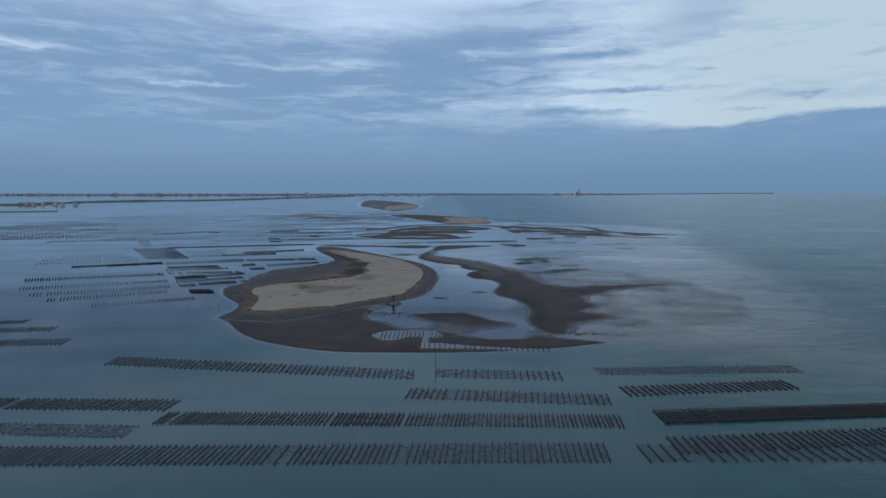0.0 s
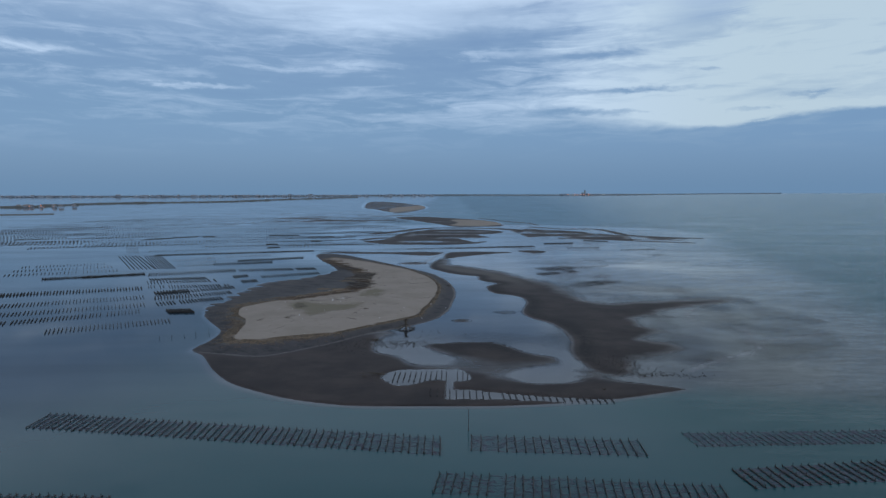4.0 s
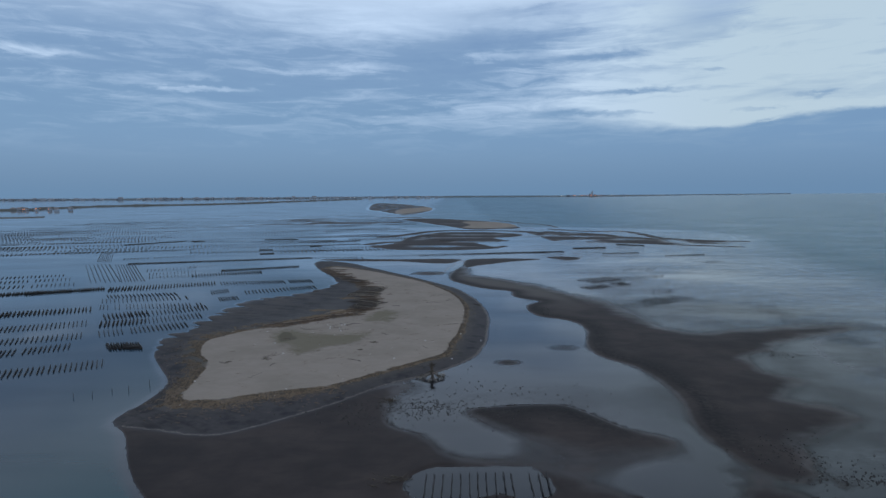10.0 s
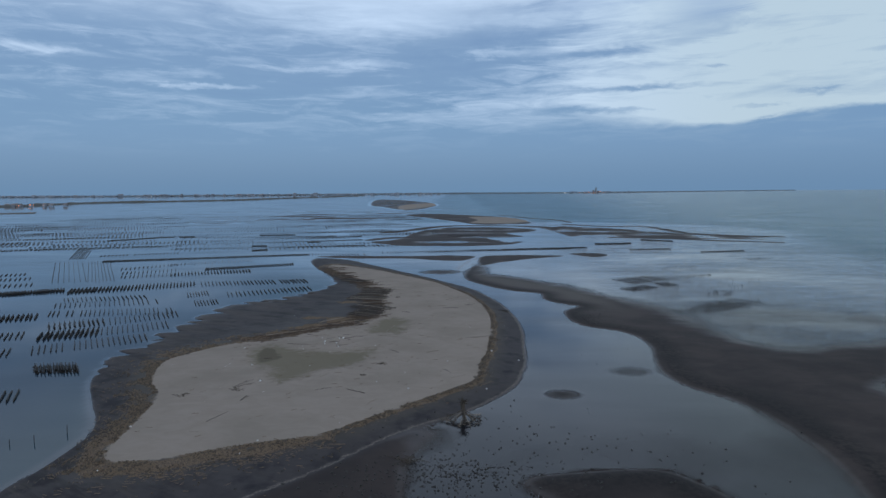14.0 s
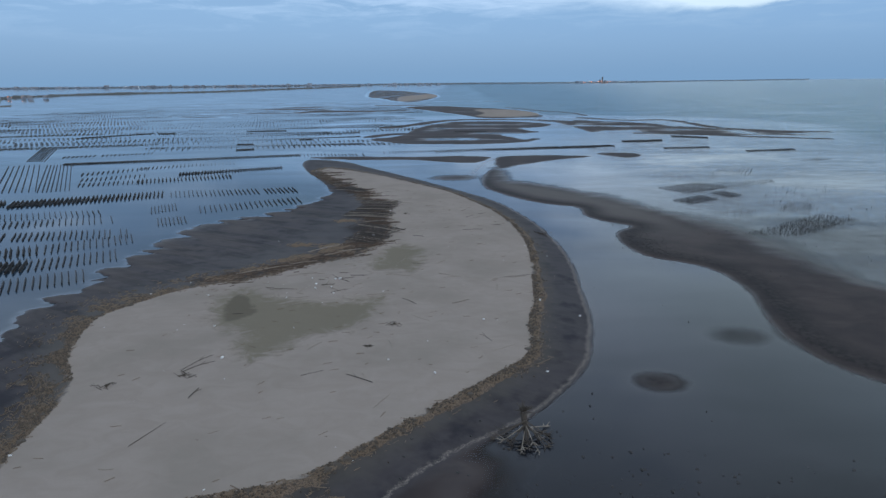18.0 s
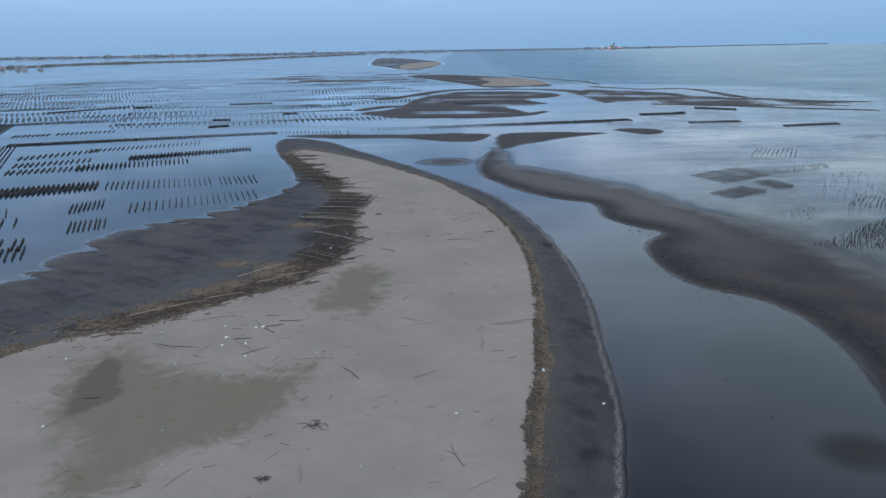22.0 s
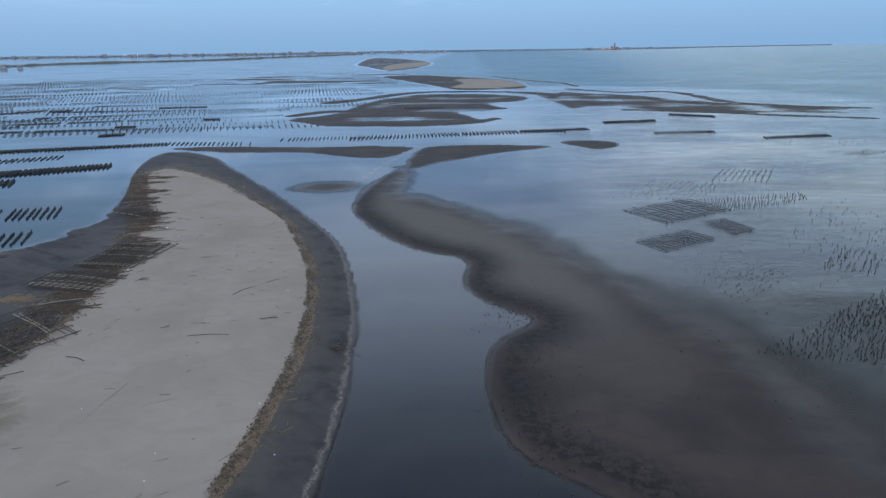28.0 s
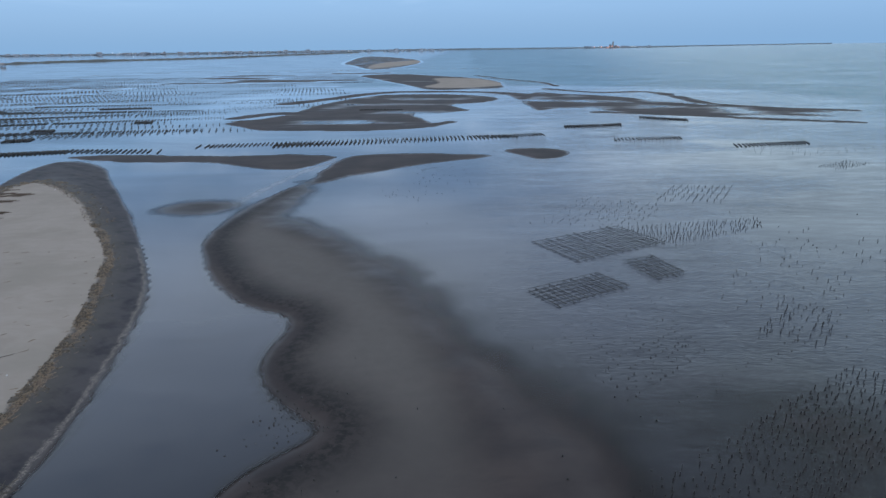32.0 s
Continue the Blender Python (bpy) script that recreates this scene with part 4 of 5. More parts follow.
FAR_RACKS_B = [
    (-38.7, 287.8, 46.5, 304.8, -0.8, 5, 62, "thin"), (-20.2, 288.6, 39, 301.8, -0.3, 5, 42, "dense"), (-157.6, 369, -75.2, 374.6, -2, 5, 56, "thin"), (-155.4, 394.4, -43.8, 408.6, -2, 5, 66, "thin"),
    (-120.3, 383.1, -101.2, 386.2, -2, 5, 12, "mat"), (-101.9, 318.4, -95.9, 318.9, -1.8, 4.5, 6, "mat"), (-81.3, 337.8, -76.3, 338.5, -1.6, 5, 5, "mat"), (81.1, 341.2, 93, 333.5, 0.8, 5, 9, "mat"),
    (54.3, 320, 64.2, 321.9, 0.3, 5, 7, "mat"), (65, 321.8, 70.8, 324.2, 0.6, 5, 5, "mat"),
]
FAR_RACKS_C = [
    (-13.7, 371.3, 2, 370.8, -0.8, 8, 8, "mat"), (62.8, 295.7, 79.2, 297.9, 0.5, 4.3, 14, "thin"), (87.5, 285.2, 105.2, 288.9, 1.0, 4.5, 14, "thin"),
    (38.8, 210.2, 49.9, 216.9, -4.3, 6.8, 13, "grid"), (34.9, 198.4, 42.3, 203.2, -2.5, 3.9, 11, "grid"), (45.6, 205.2, 49.1, 207.1, -2.1, 5.2, 6, "grid"),
]
for row in NEAR_RACKS + NEAR_RACKS_WEST:
    oyster_rack(*row, near=True)
for row in WEST_RACKS_A + WEST_RACKS_B + WEST_RACKS_C + WEST_RACKS_D + FAR_RACKS_A + FAR_RACKS_B + FAR_RACKS_C:
    oyster_rack(*row)


# stakes left standing in the pool and the trench of the south spit
POOL_RACKS = [(-7.6, 80.6, 4.4, 80.8, 0.1, 4.6, 12, "thin"), (-1.3, 73.6, 24.9, 71.2, 0.0, 3.0, 22, "thin")]
for row in POOL_RACKS:
    oyster_rack(*row, near=True)


def stake_field(corners, across, along, low, high, keep, label):
    """Rows of thin stakes inside a four-cornered patch; corners in turn."""
    rng = random.Random(int(corners[0][0] * 13 + corners[0][1]))
    thing = tagged(new("stake_field"), label, "stakes", "stake fields on the flats")
    a, b, c, d = (Vector((*p, 0)) for p in corners)
    thing.matrix_basis = Matrix.Translation(a)
    meshes = []
    for k in range(4):
        bm = bmesh.new()
        rod(bm, (0, 0, -0.5), (rng.uniform(-0.03, 0.03), rng.uniform(-0.03, 0.03), rng.uniform(low, high)), 0.042, 0.034, 5)
        if k % 2:
            lump(bm, (0, 0, 0.04), (0.07, 0.07, 0.07), k * 3.1)
        meshes.append(mesh_of("stake", bm, BAMBOO))
    for i in range(across):
        for j in range(along):
            if rng.random() > keep:
                continue
            u, v = i / max(across - 1, 1), j / max(along - 1, 1)
            p = (a * (1 - u) + b * u) * (1 - v) + (d * (1 - u) + c * u) * v + Vector((rng.uniform(-0.14, 0.14), rng.uniform(-0.14, 0.14), 0)) - a
            share("stake", rng.choice(meshes), thing, Matrix.Translation((p.x, p.y, max(ground_at(a.x + p.x, a.y + p.y), -0.1))) @ Matrix.Rotation(rng.uniform(0, 6.3), 4, "Z"))
    return thing


stake_field([(34.4, 174), (42.3, 172.7), (58.8, 184), (54.7, 188.4)], 15, 30, 0.14, 0.34, 0.92, "rows of thin bamboo stakes in dark shallow water")
stake_field([(50.6, 193.9), (54.2, 191.4), (58.8, 197.1), (56.2, 201)], 8, 12, 0.2, 0.5, 0.7, "taller bamboo stakes standing in rippled shallow water")
stake_field([(33.7, 196.5), (36.7, 183), (44.9, 190.7), (43.4, 200.7)], 15, 15, 0.1, 0.26, 0.75, "scattered short stakes on the wet flat")
stake_field([(46.5, 222.8), (50.1, 217.2), (64, 222.9), (65.6, 227.5)], 8, 30, 0.15, 0.4, 0.85, "rows of short stakes on the wet flat")
stake_field([(55.3, 237.6), (64.1, 236), (69.8, 246.2), (61, 246.9)], 10, 14, 0.15, 0.4, 0.8, "rows of short stakes on the wet flat")
stake_field([(36.9, 226), (47, 222.3), (55.3, 234.6), (45, 240.3)], 13, 18, 0.1, 0.22, 0.7, "scattered short stakes on the wet flat")
stake_field([(85.8, 278.2), (101.3, 274.9), (118.3, 283.9), (86.5, 284.8)], 16, 7, 0.15, 0.45, 0.8, "rows of short stakes in the shallows")
stake_field([(92.2, 262.3), (95.2, 260.4), (103.4, 264.8), (101.3, 268.3)], 8, 12, 0.15, 0.45, 0.8, "rows of short stakes in the shallows")
stake_field([(49, 200.3), (53.1, 196.4), (77, 215.2), (67.7, 225)], 10, 18, 0.1, 0.35, 0.35, "scattered stakes in rippled shallow water")
stake_field([(10.7, 241.9), (18.7, 237.3), (30.9, 251.6), (20.8, 257.1)], 10, 14, 0.05, 0.25, 0.5, "scattered dark stubs of stakes on the flat")
for x, y, tall in ((3.9, 61.7, 3.0), (-50.1, 112.7, 0.9), (-51.9, 110.3, 0.8), (-54.0, 109.7, 0.6), (-56.0, 108.3, 0.6), (-58.1, 107.4, 0.7)):
    bm = bmesh.new()
    bend(bm, [(0, 0, -1), (0.03, 0.02, tall * 0.5), (0.0, 0.06, tall)], 0.05, 0.025)
    ob = new("marker_pole", mesh_of("marker_pole", bm, BAMBOO))
    ob.location = (x, y, 0)
    tagged(ob, "single dark bamboo pole standing in the water", "pole", "marker poles")


# ---- the dead tree at the foot of the beach ----
def dead_tree(x, y):
    rng = random.Random(5)
    tree = tagged(new("dead_tree"), "uprooted dead tree with bare roots and branches on wet sand", "tree")
    tree.matrix_basis = Matrix.Translation((x, y, ground_at(x, y)))
    bm = bmesh.new()
    bend(bm, [(0.1, -0.3, 0.0), (0.05, 0.1, 0.6), (-0.05, 0.4, 1.2), (-0.1, 0.6, 1.75)], 0.17, 0.26, 8)
    part("trunk", bm, DARKWOOD, tree)
    bm = bmesh.new()
    for k in range(26):
        a, e, r = rng.uniform(0, 6.28), rng.uniform(-0.3, 1.2), rng.uniform(0.4, 0.95)
        d = Vector((math.cos(a) * math.cos(e), math.sin(a) * math.cos(e), math.sin(e))) * r
        o = Vector((-0.1, 0.6, 1.75))
        bend(bm, [o, o + d * 0.5 + Vector((0, 0, 0.05)), o + d], 0.055, 0.015, 5)
    part("root_crown", bm, DARKWOOD, tree, "spiky dark root crown")
    for k in range(20):
        a = -3.3 + k * 0.20 + rng.uniform(-0.14, 0.14)
        r = rng.uniform(1.1, 2.6)
        d = Vector((math.cos(a), math.sin(a), 0))
        side = Vector((-d.y, d.x, 0))
        start = Vector((0.02, 0.2, rng.uniform(0.6, 1.3)))
        mid_ = start * 0.4 + d * r * 0.55 + side * rng.uniform(-0.2, 0.2) + Vector((0, 0, 0.15))
        tip = d * r + Vector((0, 0, 0.03))
        bm = bmesh.new()
        bend(bm, [start, mid_, tip], 0.05, 0.016, 6)
        for q in range(6):
            o = mid_.lerp(tip, rng.uniform(0.1, 0.9))
            bend(bm, [o, o + d * rng.uniform(0.2, 0.5) + side * rng.uniform(-0.6, 0.6) + Vector((0, 0, rng.uniform(-0.05, 0.25)))], 0.035, 0.012, 5)
        part("branch", bm, (DARKWOOD, RACKWOOD, DARKWOOD, BLEACHED)[k % 4], tree)
    return tree


dead_tree(-8.2, 116.6)

# ---- driftwood and flotsam on the sand ----
LOG_SPOTS = [(-36.4, 126.8, 3.4, 1.1), (-36, 125.9, 3.0, 0.8), (-31.1, 141.3, 2.2, 0.4), (-32.1, 151.9, 3.2, 0.1), (-8.6, 130.1, 2.6, 0.6), (-19.5, 130.6, 1.7, 1.9), (-21.4, 124, 2.8, 2.6),
             (-25.6, 124.8, 2.0, 0.5), (-35.3, 115.7, 3.2, 1.2), (-34.4, 121.3, 1.6, 1.5), (-13.7, 150.4, 2.4, 0.3), (-9.5, 165.4, 2.6, 0.5), (-10.4, 175.2, 3.4, 0.1), (-19.3, 171.2, 2.0, 2.8),
             (-34.7, 146.4, 3.7, 2.99), (-27.9, 149.9, 3.9, 2.36), (-28.4, 146.2, 3.7, 2.48), (-22, 144, 3.3, 0.09), (-17, 137.1, 2.7, 2.46), (-10.2, 132.4, 2.1, 1.99), (-5.9, 150.8, 3.3, 0.20),
             (-25.7, 151.1, 2.2, 0.09), (-20.6, 151.3, 3.6, 2.82), (-31.7, 157.7, 5.6, 0.76), (-31.6, 155.9, 2.3, 1.18), (-24.7, 162.9, 3.1, 1.63), (-20.7, 158.7, 2.3, 1.32), (-6.2, 151, 6.9, 0.28),
             (-29.3, 148.8, 1.9, 1.47), (-15.3, 156.7, 2.0, 0.96), (-13.3, 165.2, 5.1, 1.48)]
rng = random.Random(11)
for k in range(64):
    u = rng.random()
    if u < 0.55:
        x, y = rng.gauss(-31, 5.5), rng.gauss(151, 5.5)
    else:
        x, y = rng.uniform(-44, -5), rng.uniform(110, 215)
    LOG_SPOTS.append((x, y, rng.uniform(0.5, 2.4), rng.gauss(0.4, 0.7)))
dry_line, isl_line = spline(DRY), spline(ISLAND)
for x, y, size, turn in LOG_SPOTS:
    if float(from_line(np.array([x]), np.array([y]), dry_line, True)[0]) < 0.8:
        continue
    bm = bmesh.new()
    r = rng.uniform(0.018, 0.04)
    crook = rng.uniform(-0.08, 0.08) * size
    bend(bm, [(-size / 2, 0, r), (0, crook, r * 1.2), (size / 2, rng.uniform(-0.05, 0.05), r)], r, r * 0.6, 6)
    if rng.random() < 0.3:
        rod(bm, (size * 0.1, crook, r), (size * 0.35, crook + rng.choice((-0.4, 0.4)), r * 2), r * 0.6, r * 0.3, 5)
    ob = new("driftwood", mesh_of("driftwood", bm, BLEACHED if rng.random() < 0.6 else RACKWOOD))
    ob.matrix_basis = Matrix.Translation((x, y, ground_at(x, y))) @ Matrix.Rotation(turn, 4, "Z")
    tagged(ob, "weathered stick of driftwood lying on the sand", "driftwood", "driftwood on the island")


def bottle_float(x, y, size, turn):
    """A foam float: a rounded block with worn ends."""
    size *= 0.65
    bm = bmesh.new()
    made = bmesh.ops.create_cone(bm, cap_ends=True, segments=10, radius1=size * 0.42, radius2=size * 0.36, depth=size * 1.2)["verts"]
    bmesh.ops.bevel(bm, geom=[e for e in bm.edges if len(e.link_faces) == 2 and any(len(f.verts) > 4 for f in e.link_faces)], offset=size * 0.12, segments=2, affect="EDGES")
    for v in bm.verts:
        v.co = v.co * (1 + 0.12 * noise.noise(v.co * 6 / size))
    ob = new("foam_float", mesh_of("foam_float", bm, FOAM))
    ob.matrix_basis = Matrix.Translation((x, y, ground_at(x, y) + size * 0.33)) @ Matrix.Rotation(turn, 4, "Z") @ Matrix.Rotation(1.57, 4, "Y")
    return tagged(ob, "small white foam float washed up on the beach", "float", "foam floats on the island")


FLOATS = [(-34.5, 127.6, 0.6), (-38.1, 134.9, 0.4), (-28.5, 149.5, 0.45), (-30.3, 146.2, 0.5), (-27.7, 144.4, 0.4), (-21.9, 145, 0.3), (-15, 125, 0.4), (-19.3, 127.3, 0.3), (-27.9, 149.6, 0.6), (-10.3, 136.8, 0.4), (-3.6, 142.8, 0.55), (0.2, 138.8, 0.4), (-5.2, 125.9, 0.4), (-30.5, 147.6, 0.5), (-31.5, 149.9, 0.4), (-28.4, 146.5, 0.45), (-33, 143.3, 0.25),
          (-28.1, 170.5, 0.5), (-26.7, 172.4, 0.6), (-29.5, 173.6, 0.4), (-26, 190.7, 0.4), (-29.3, 206.2, 0.5), (-43.6, 113.3, 0.4), (-42.5, 144, 0.35)]
for k in range(34):
    u = rng.uniform(0, len(dry_line) - 1)
    p = dry_line[int(u)] + np.array([rng.gauss(0, 1.2), rng.gauss(0, 1.2)])
    FLOATS.append((float(p[0]), float(p[1]), rng.uniform(0.1, 0.28)))
for k in range(26):
    FLOATS.append((rng.uniform(-42, -6), rng.uniform(112, 170), rng.uniform(0.08, 0.2)))
for x, y, size in [(x, y, size * 0.7) for x, y, size in FLOATS]:
    if ground_at(x, y) > 0.05:
        bottle_float(x, y, size, rng.uniform(0, 3.1))


def heap(x, y, size, count, seed, label):
    """A tangle of dark sticks, some with a clod of bark and weed on them."""
    r = random.Random(seed)
    thing = tagged(new("driftwood_tangle"), label, "driftwood")
    thing.location = (x, y, ground_at(x, y))
    for k in range(count):
        bm = bmesh.new()
        o = Vector((r.gauss(0, size * 0.3), r.gauss(0, size * 0.2), r.uniform(0.0, size * 0.12)))
        d = Vector((r.uniform(-1, 1), r.uniform(-0.7, 0.7), r.uniform(-0.1, 0.35))) * size * 0.35
        bend(bm, [o - d, o, o + d], 0.03, 0.015, 5)
        if k % 3 == 0:
            lump(bm, o, (size * 0.05, size * 0.045, size * 0.03), k * 1.3)
        part("stick", bm, DARKWOOD, thing)
    return thing


heap(-42.4, 122.6, 1.3, 16, 1, "dark tangle of roots on the dry sand")
heap(-36.2, 124.2, 1.2, 14, 2, "dark tangle of twigs on the dry sand")
heap(-19.6, 135.3, 1.1, 14, 3, "dark broken branch lying on the dry sand")
heap(-13.8, 106.6, 2.2, 30, 4, "dark heap of weed and sticks on wet mud")
heap(-22.7, 187.6, 0.9, 10, 5, "dark scrap of driftwood on the dry sand")
heap(0.8, 174, 2.2, 18, 6, "dark driftwood branch on the wet beach")
heap(-10.6, 83.9, 3.4, 16, 7, "long dark driftwood branch at the edge of a pool")
heap(24.7, 76.9, 0.9, 10, 8, "dark scrap of driftwood on the mud spit")


heap(-21.4, 130.1, 0.75, 18, 9, "grey-brown bundle of old netting on the dry sand")


def stranded_rack(x, y, wide_, deep, turn, slats, seed):
    """A bamboo rack that the sea threw onto the beach."""
    r = random.Random(seed)
    thing = tagged(new("stranded_rack"), "broken dark bamboo rack stranded on the beach", "oyster rack", "stranded racks")
    thing.matrix_basis = Matrix.Translation((x, y, ground_at(x, y) + 0.10)) @ Matrix.Rotation(turn, 4, "Z")
    for k in range(slats):
        bm = bmesh.new()
        v = deep * (k / (slats - 1) - 0.5) + r.uniform(-0.08, 0.08)
        a, b = -wide_ / 2 + r.uniform(-0.4, 0.8), wide_ / 2 + r.uniform(-0.8, 0.6)
        bend(bm, [(a, v, 0.05), (0, v + r.uniform(-0.15, 0.15), 0.12), (b, v + r.uniform(-0.1, 0.1), 0.05)], 0.042, 0.034, 5)
        part("pole", bm, RACKWOOD if r.random() < 0.80 else BLEACHED, thing)
    for k in range(max(4, slats // 2)):
        bm = bmesh.new()
        u = wide_ * (k / (max(4, slats // 2) - 1) - 0.5)
        rod(bm, (u, -deep / 2 - 0.3, 0.16), (u + r.uniform(-0.3, 0.3), deep / 2 + 0.3, 0.16), 0.05, 0.045, 5)
        part("crosspole", bm, RACKWOOD, thing)
    return thing


stranded_rack(-27.4, 170.5, 5.6, 5.2, -0.50, 17, 1)
stranded_rack(-27.2, 176.3, 9.2, 4.6, -0.57, 13, 2)
stranded_rack(-29.8, 187.5, 8.6, 4.6, -0.20, 22, 3)
stranded_rack(-28.8, 195.6, 7.0, 8.2, -0.12, 26, 4)
stranded_rack(-37.5, 214.5, 8.0, 3.0, -0.45, 12, 5)
stranded_rack(-41.8, 221.9, 5.0, 2.4, 0.3, 8, 6)
# long pale poles thrown up along the lee edge
for x, y, size, turn in ((-33.2, 164.7, 5.5, 0.75), (-32.4, 165.9, 4.0, 0.7), (-40.4, 153.7, 4.6, 0.62), (-37.5, 155.3, 3.6, 0.5), (-30.6, 162.2, 4.2, 0.55), (-29.1, 163.6, 3.4, 0.4), (-34.6, 157.4, 3.8, 0.45), (-25.2, 165.2, 3.6, 0.8),
                         (-28, 182.3, 4.0, 0.4), (-24.5, 198, 4.6, -0.25), (-31.8, 204.2, 3.4, 0.2), (-23.2, 173.7, 3.0, -0.2)):
    bm = bmesh.new()
    bend(bm, [(-size / 2, 0, 0.05), (0, rng.uniform(-0.1, 0.1), 0.1), (size / 2, 0, 0.05)], 0.045, 0.03, 6)
    ob = new("bamboo_pole", mesh_of("bamboo_pole", bm, BLEACHED))
    ob.matrix_basis = Matrix.Translation((x, y, ground_at(x, y) + 0.02)) @ Matrix.Rotation(turn, 4, "Z")
    tagged(ob, "long pale bamboo pole washed up beside stranded racks", "pole", "stranded poles")


# ---- straw, weed and shells: too many to count ----
def scatter(name, label, mat, spots, make):
    verts, faces = [], []
    for spot in spots:
        make(verts, faces, *spot)
    mesh = bpy.data.meshes.new(name)
    mesh.from_pydata(verts, [], faces)
    mesh.materials.append(mat)
    return tagged(new(name, mesh), label, "debris", kind="stuff")


def reed(verts, faces, x, y, z, size, turn, lift, r):
    c, s_, n = math.cos(turn) * size / 2, math.sin(turn) * size / 2, len(verts)
    nx, ny = -math.sin(turn) * r, math.cos(turn) * r
    verts += [(x - c + nx, y - s_ + ny, z), (x - c - nx, y - s_ - ny, z), (x - c, y - s_, z + 2 * r), (x + c + nx, y + s_ + ny, z + lift), (x + c - nx, y + s_ - ny, z + lift), (x + c, y + s_, z + lift + 2 * r)]
    faces += [(n, n + 3, n + 5, n + 2), (n + 2, n + 5, n + 4, n + 1), (n + 1, n + 4, n + 3, n), (n, n + 2, n + 1), (n + 3, n + 4, n + 5)]


def clod(verts, faces, x, y, z, size, turn, lift, r):
    n = len(verts)
    verts += [(x + math.cos(turn + a) * size * k, y + math.sin(turn + a) * size * k, z - 0.02) for a, k in ((0, 1), (1.3, 0.7), (2.4, 0.9), (3.6, 0.8), (5.0, 1.0))]
    verts += [(x + math.cos(turn + a) * size * 0.5, y + math.sin(turn + a) * size * 0.5, z + lift) for a in (0.3, 2.2, 4.4)]
    faces += [(n + 5, n + 6, n + 7), (n, n + 1, n + 5), (n + 1, n + 2, n + 6, n + 5), (n + 2, n + 3, n + 6), (n + 3, n + 4, n + 7, n + 6), (n + 4, n, n + 5, n + 7)]


rng = random.Random(21)
normals = np.roll(dry_line, -1, 0) - np.roll(dry_line, 1, 0)
normals = np.stack([normals[:, 1], -normals[:, 0]], 1) / np.linalg.norm(normals, axis=1)[:, None]
reeds, clods_ = [], []
while len(reeds) < 17000:
    i = rng.randrange(len(dry_line))
    t = rng.random()
    p = dry_line[i] * (1 - t) + dry_line[(i + 1) % len(dry_line)] * t
    lee = p[0] < -24 and p[1] > 146
    south = p[1] < 118 and p[0] < -22 or p[0] < -40 and p[1] < 146
    reach = rng.expovariate(3.2) if not south else rng.expovariate(0.75)
    if lee:
        reach = rng.uniform(-0.8, 6.0) if p[1] < 185 else rng.uniform(-0.5, 3.0)
        if rng.random() < 0.6:
            continue
    q = p + normals[i] * (reach - 0.25)
    if rng.random() > 0.42 + 1.2 * noise.noise(Vector((q[0] * 0.45, q[1] * 0.45, 0))):
        continue
    z = ground_at(q[0], q[1])
    if z < 0.08:
        continue
    along = math.atan2(-normals[i][0], normals[i][1])
    size = rng.uniform(0.15, 0.55) if rng.random() < 0.98 else rng.uniform(0.8, 2.0)
    row = (q[0] + rng.gauss(0, 0.1), q[1] + rng.gauss(0, 0.1), z - 0.01, size, along + rng.gauss(0, 0.6), rng.uniform(0, 0.06), rng.uniform(0.012, 0.03))
    (clods_ if rng.random() < 0.30 else reeds).append(row)
for cx, cy in ((-37.2, 167.0), (-32.1, 166.4), (-30.4, 165.2), (-32.3, 163.5), (-34.9, 160.4), (-36.9, 158.5), (-30.1, 162.4), (-40.5, 154.5), (-43.5, 150.8), (-28.0, 186.0), (-33.0, 183.0)):
    for k in range(150):
        x, y = cx + rng.gauss(0, 1.1), cy + rng.gauss(0, 0.6)
        reeds.append((x, y, ground_at(x, y), rng.uniform(0.2, 0.9), rng.gauss(0.7, 0.5), rng.uniform(0, 0.08), rng.uniform(0.014, 0.03)))
for k in range(900):
    x, y = rng.uniform(-46, -4), rng.uniform(108, 215)
    if float(from_line(np.array([x]), np.array([y]), dry_line, True)[0]) > 0.5 and rng.random() < 0.35 + 0.5 * noise.noise(Vector((x * 0.12, y * 0.12, 3))):
        reeds.append((x, y, ground_at(x, y), rng.uniform(0.2, 0.9), rng.gauss(0.4, 0.5), 0.02, rng.uniform(0.01, 0.022)))
mats = []
for k in range(2300):
    # ragged tongues of reed that the sea combed up the lee beach
    u = rng.random()
    i = int(u * (len(LITTER) - 1))
    f = u * (len(LITTER) - 1) - i
    x, y = LITTER[i][0] * (1 - f) + LITTER[i + 1][0] * f, LITTER[i][1] * (1 - f) + LITTER[i + 1][1] * f
    x, y = x + rng.gauss(0, 1.3), y + rng.gauss(0, 1.0)
    tongue = noise.noise(Vector((x * 0.10, y * 0.42, 7.0)))
    if y > 166 and tongue < -0.05 or y <= 166 and rng.random() < 0.6:
        continue
    x += max(tongue, 0) * 6.0
    mats.append((x, y, ground_at(x, y) + 0.01, rng.uniform(0.5, 2.4), 0.28 + rng.gauss(0, 0.3), rng.uniform(0, 0.08), rng.uniform(0.018, 0.038)))
scatter("reed_mat", "dark brown mats of rotting reed on the lee beach", ROTTEN, mats, reed)
scatter("straw", "brown reed straw along the tide line", STRAW, reeds, reed)
scatter("weed", "dark brown clumps of weed and bark in the straw", DARKWOOD, [(x, y, z, size * 0.30, turn, 0.07 + lift, r) for x, y, z, size, turn, lift, r in clods_], clod)
clods_ = []
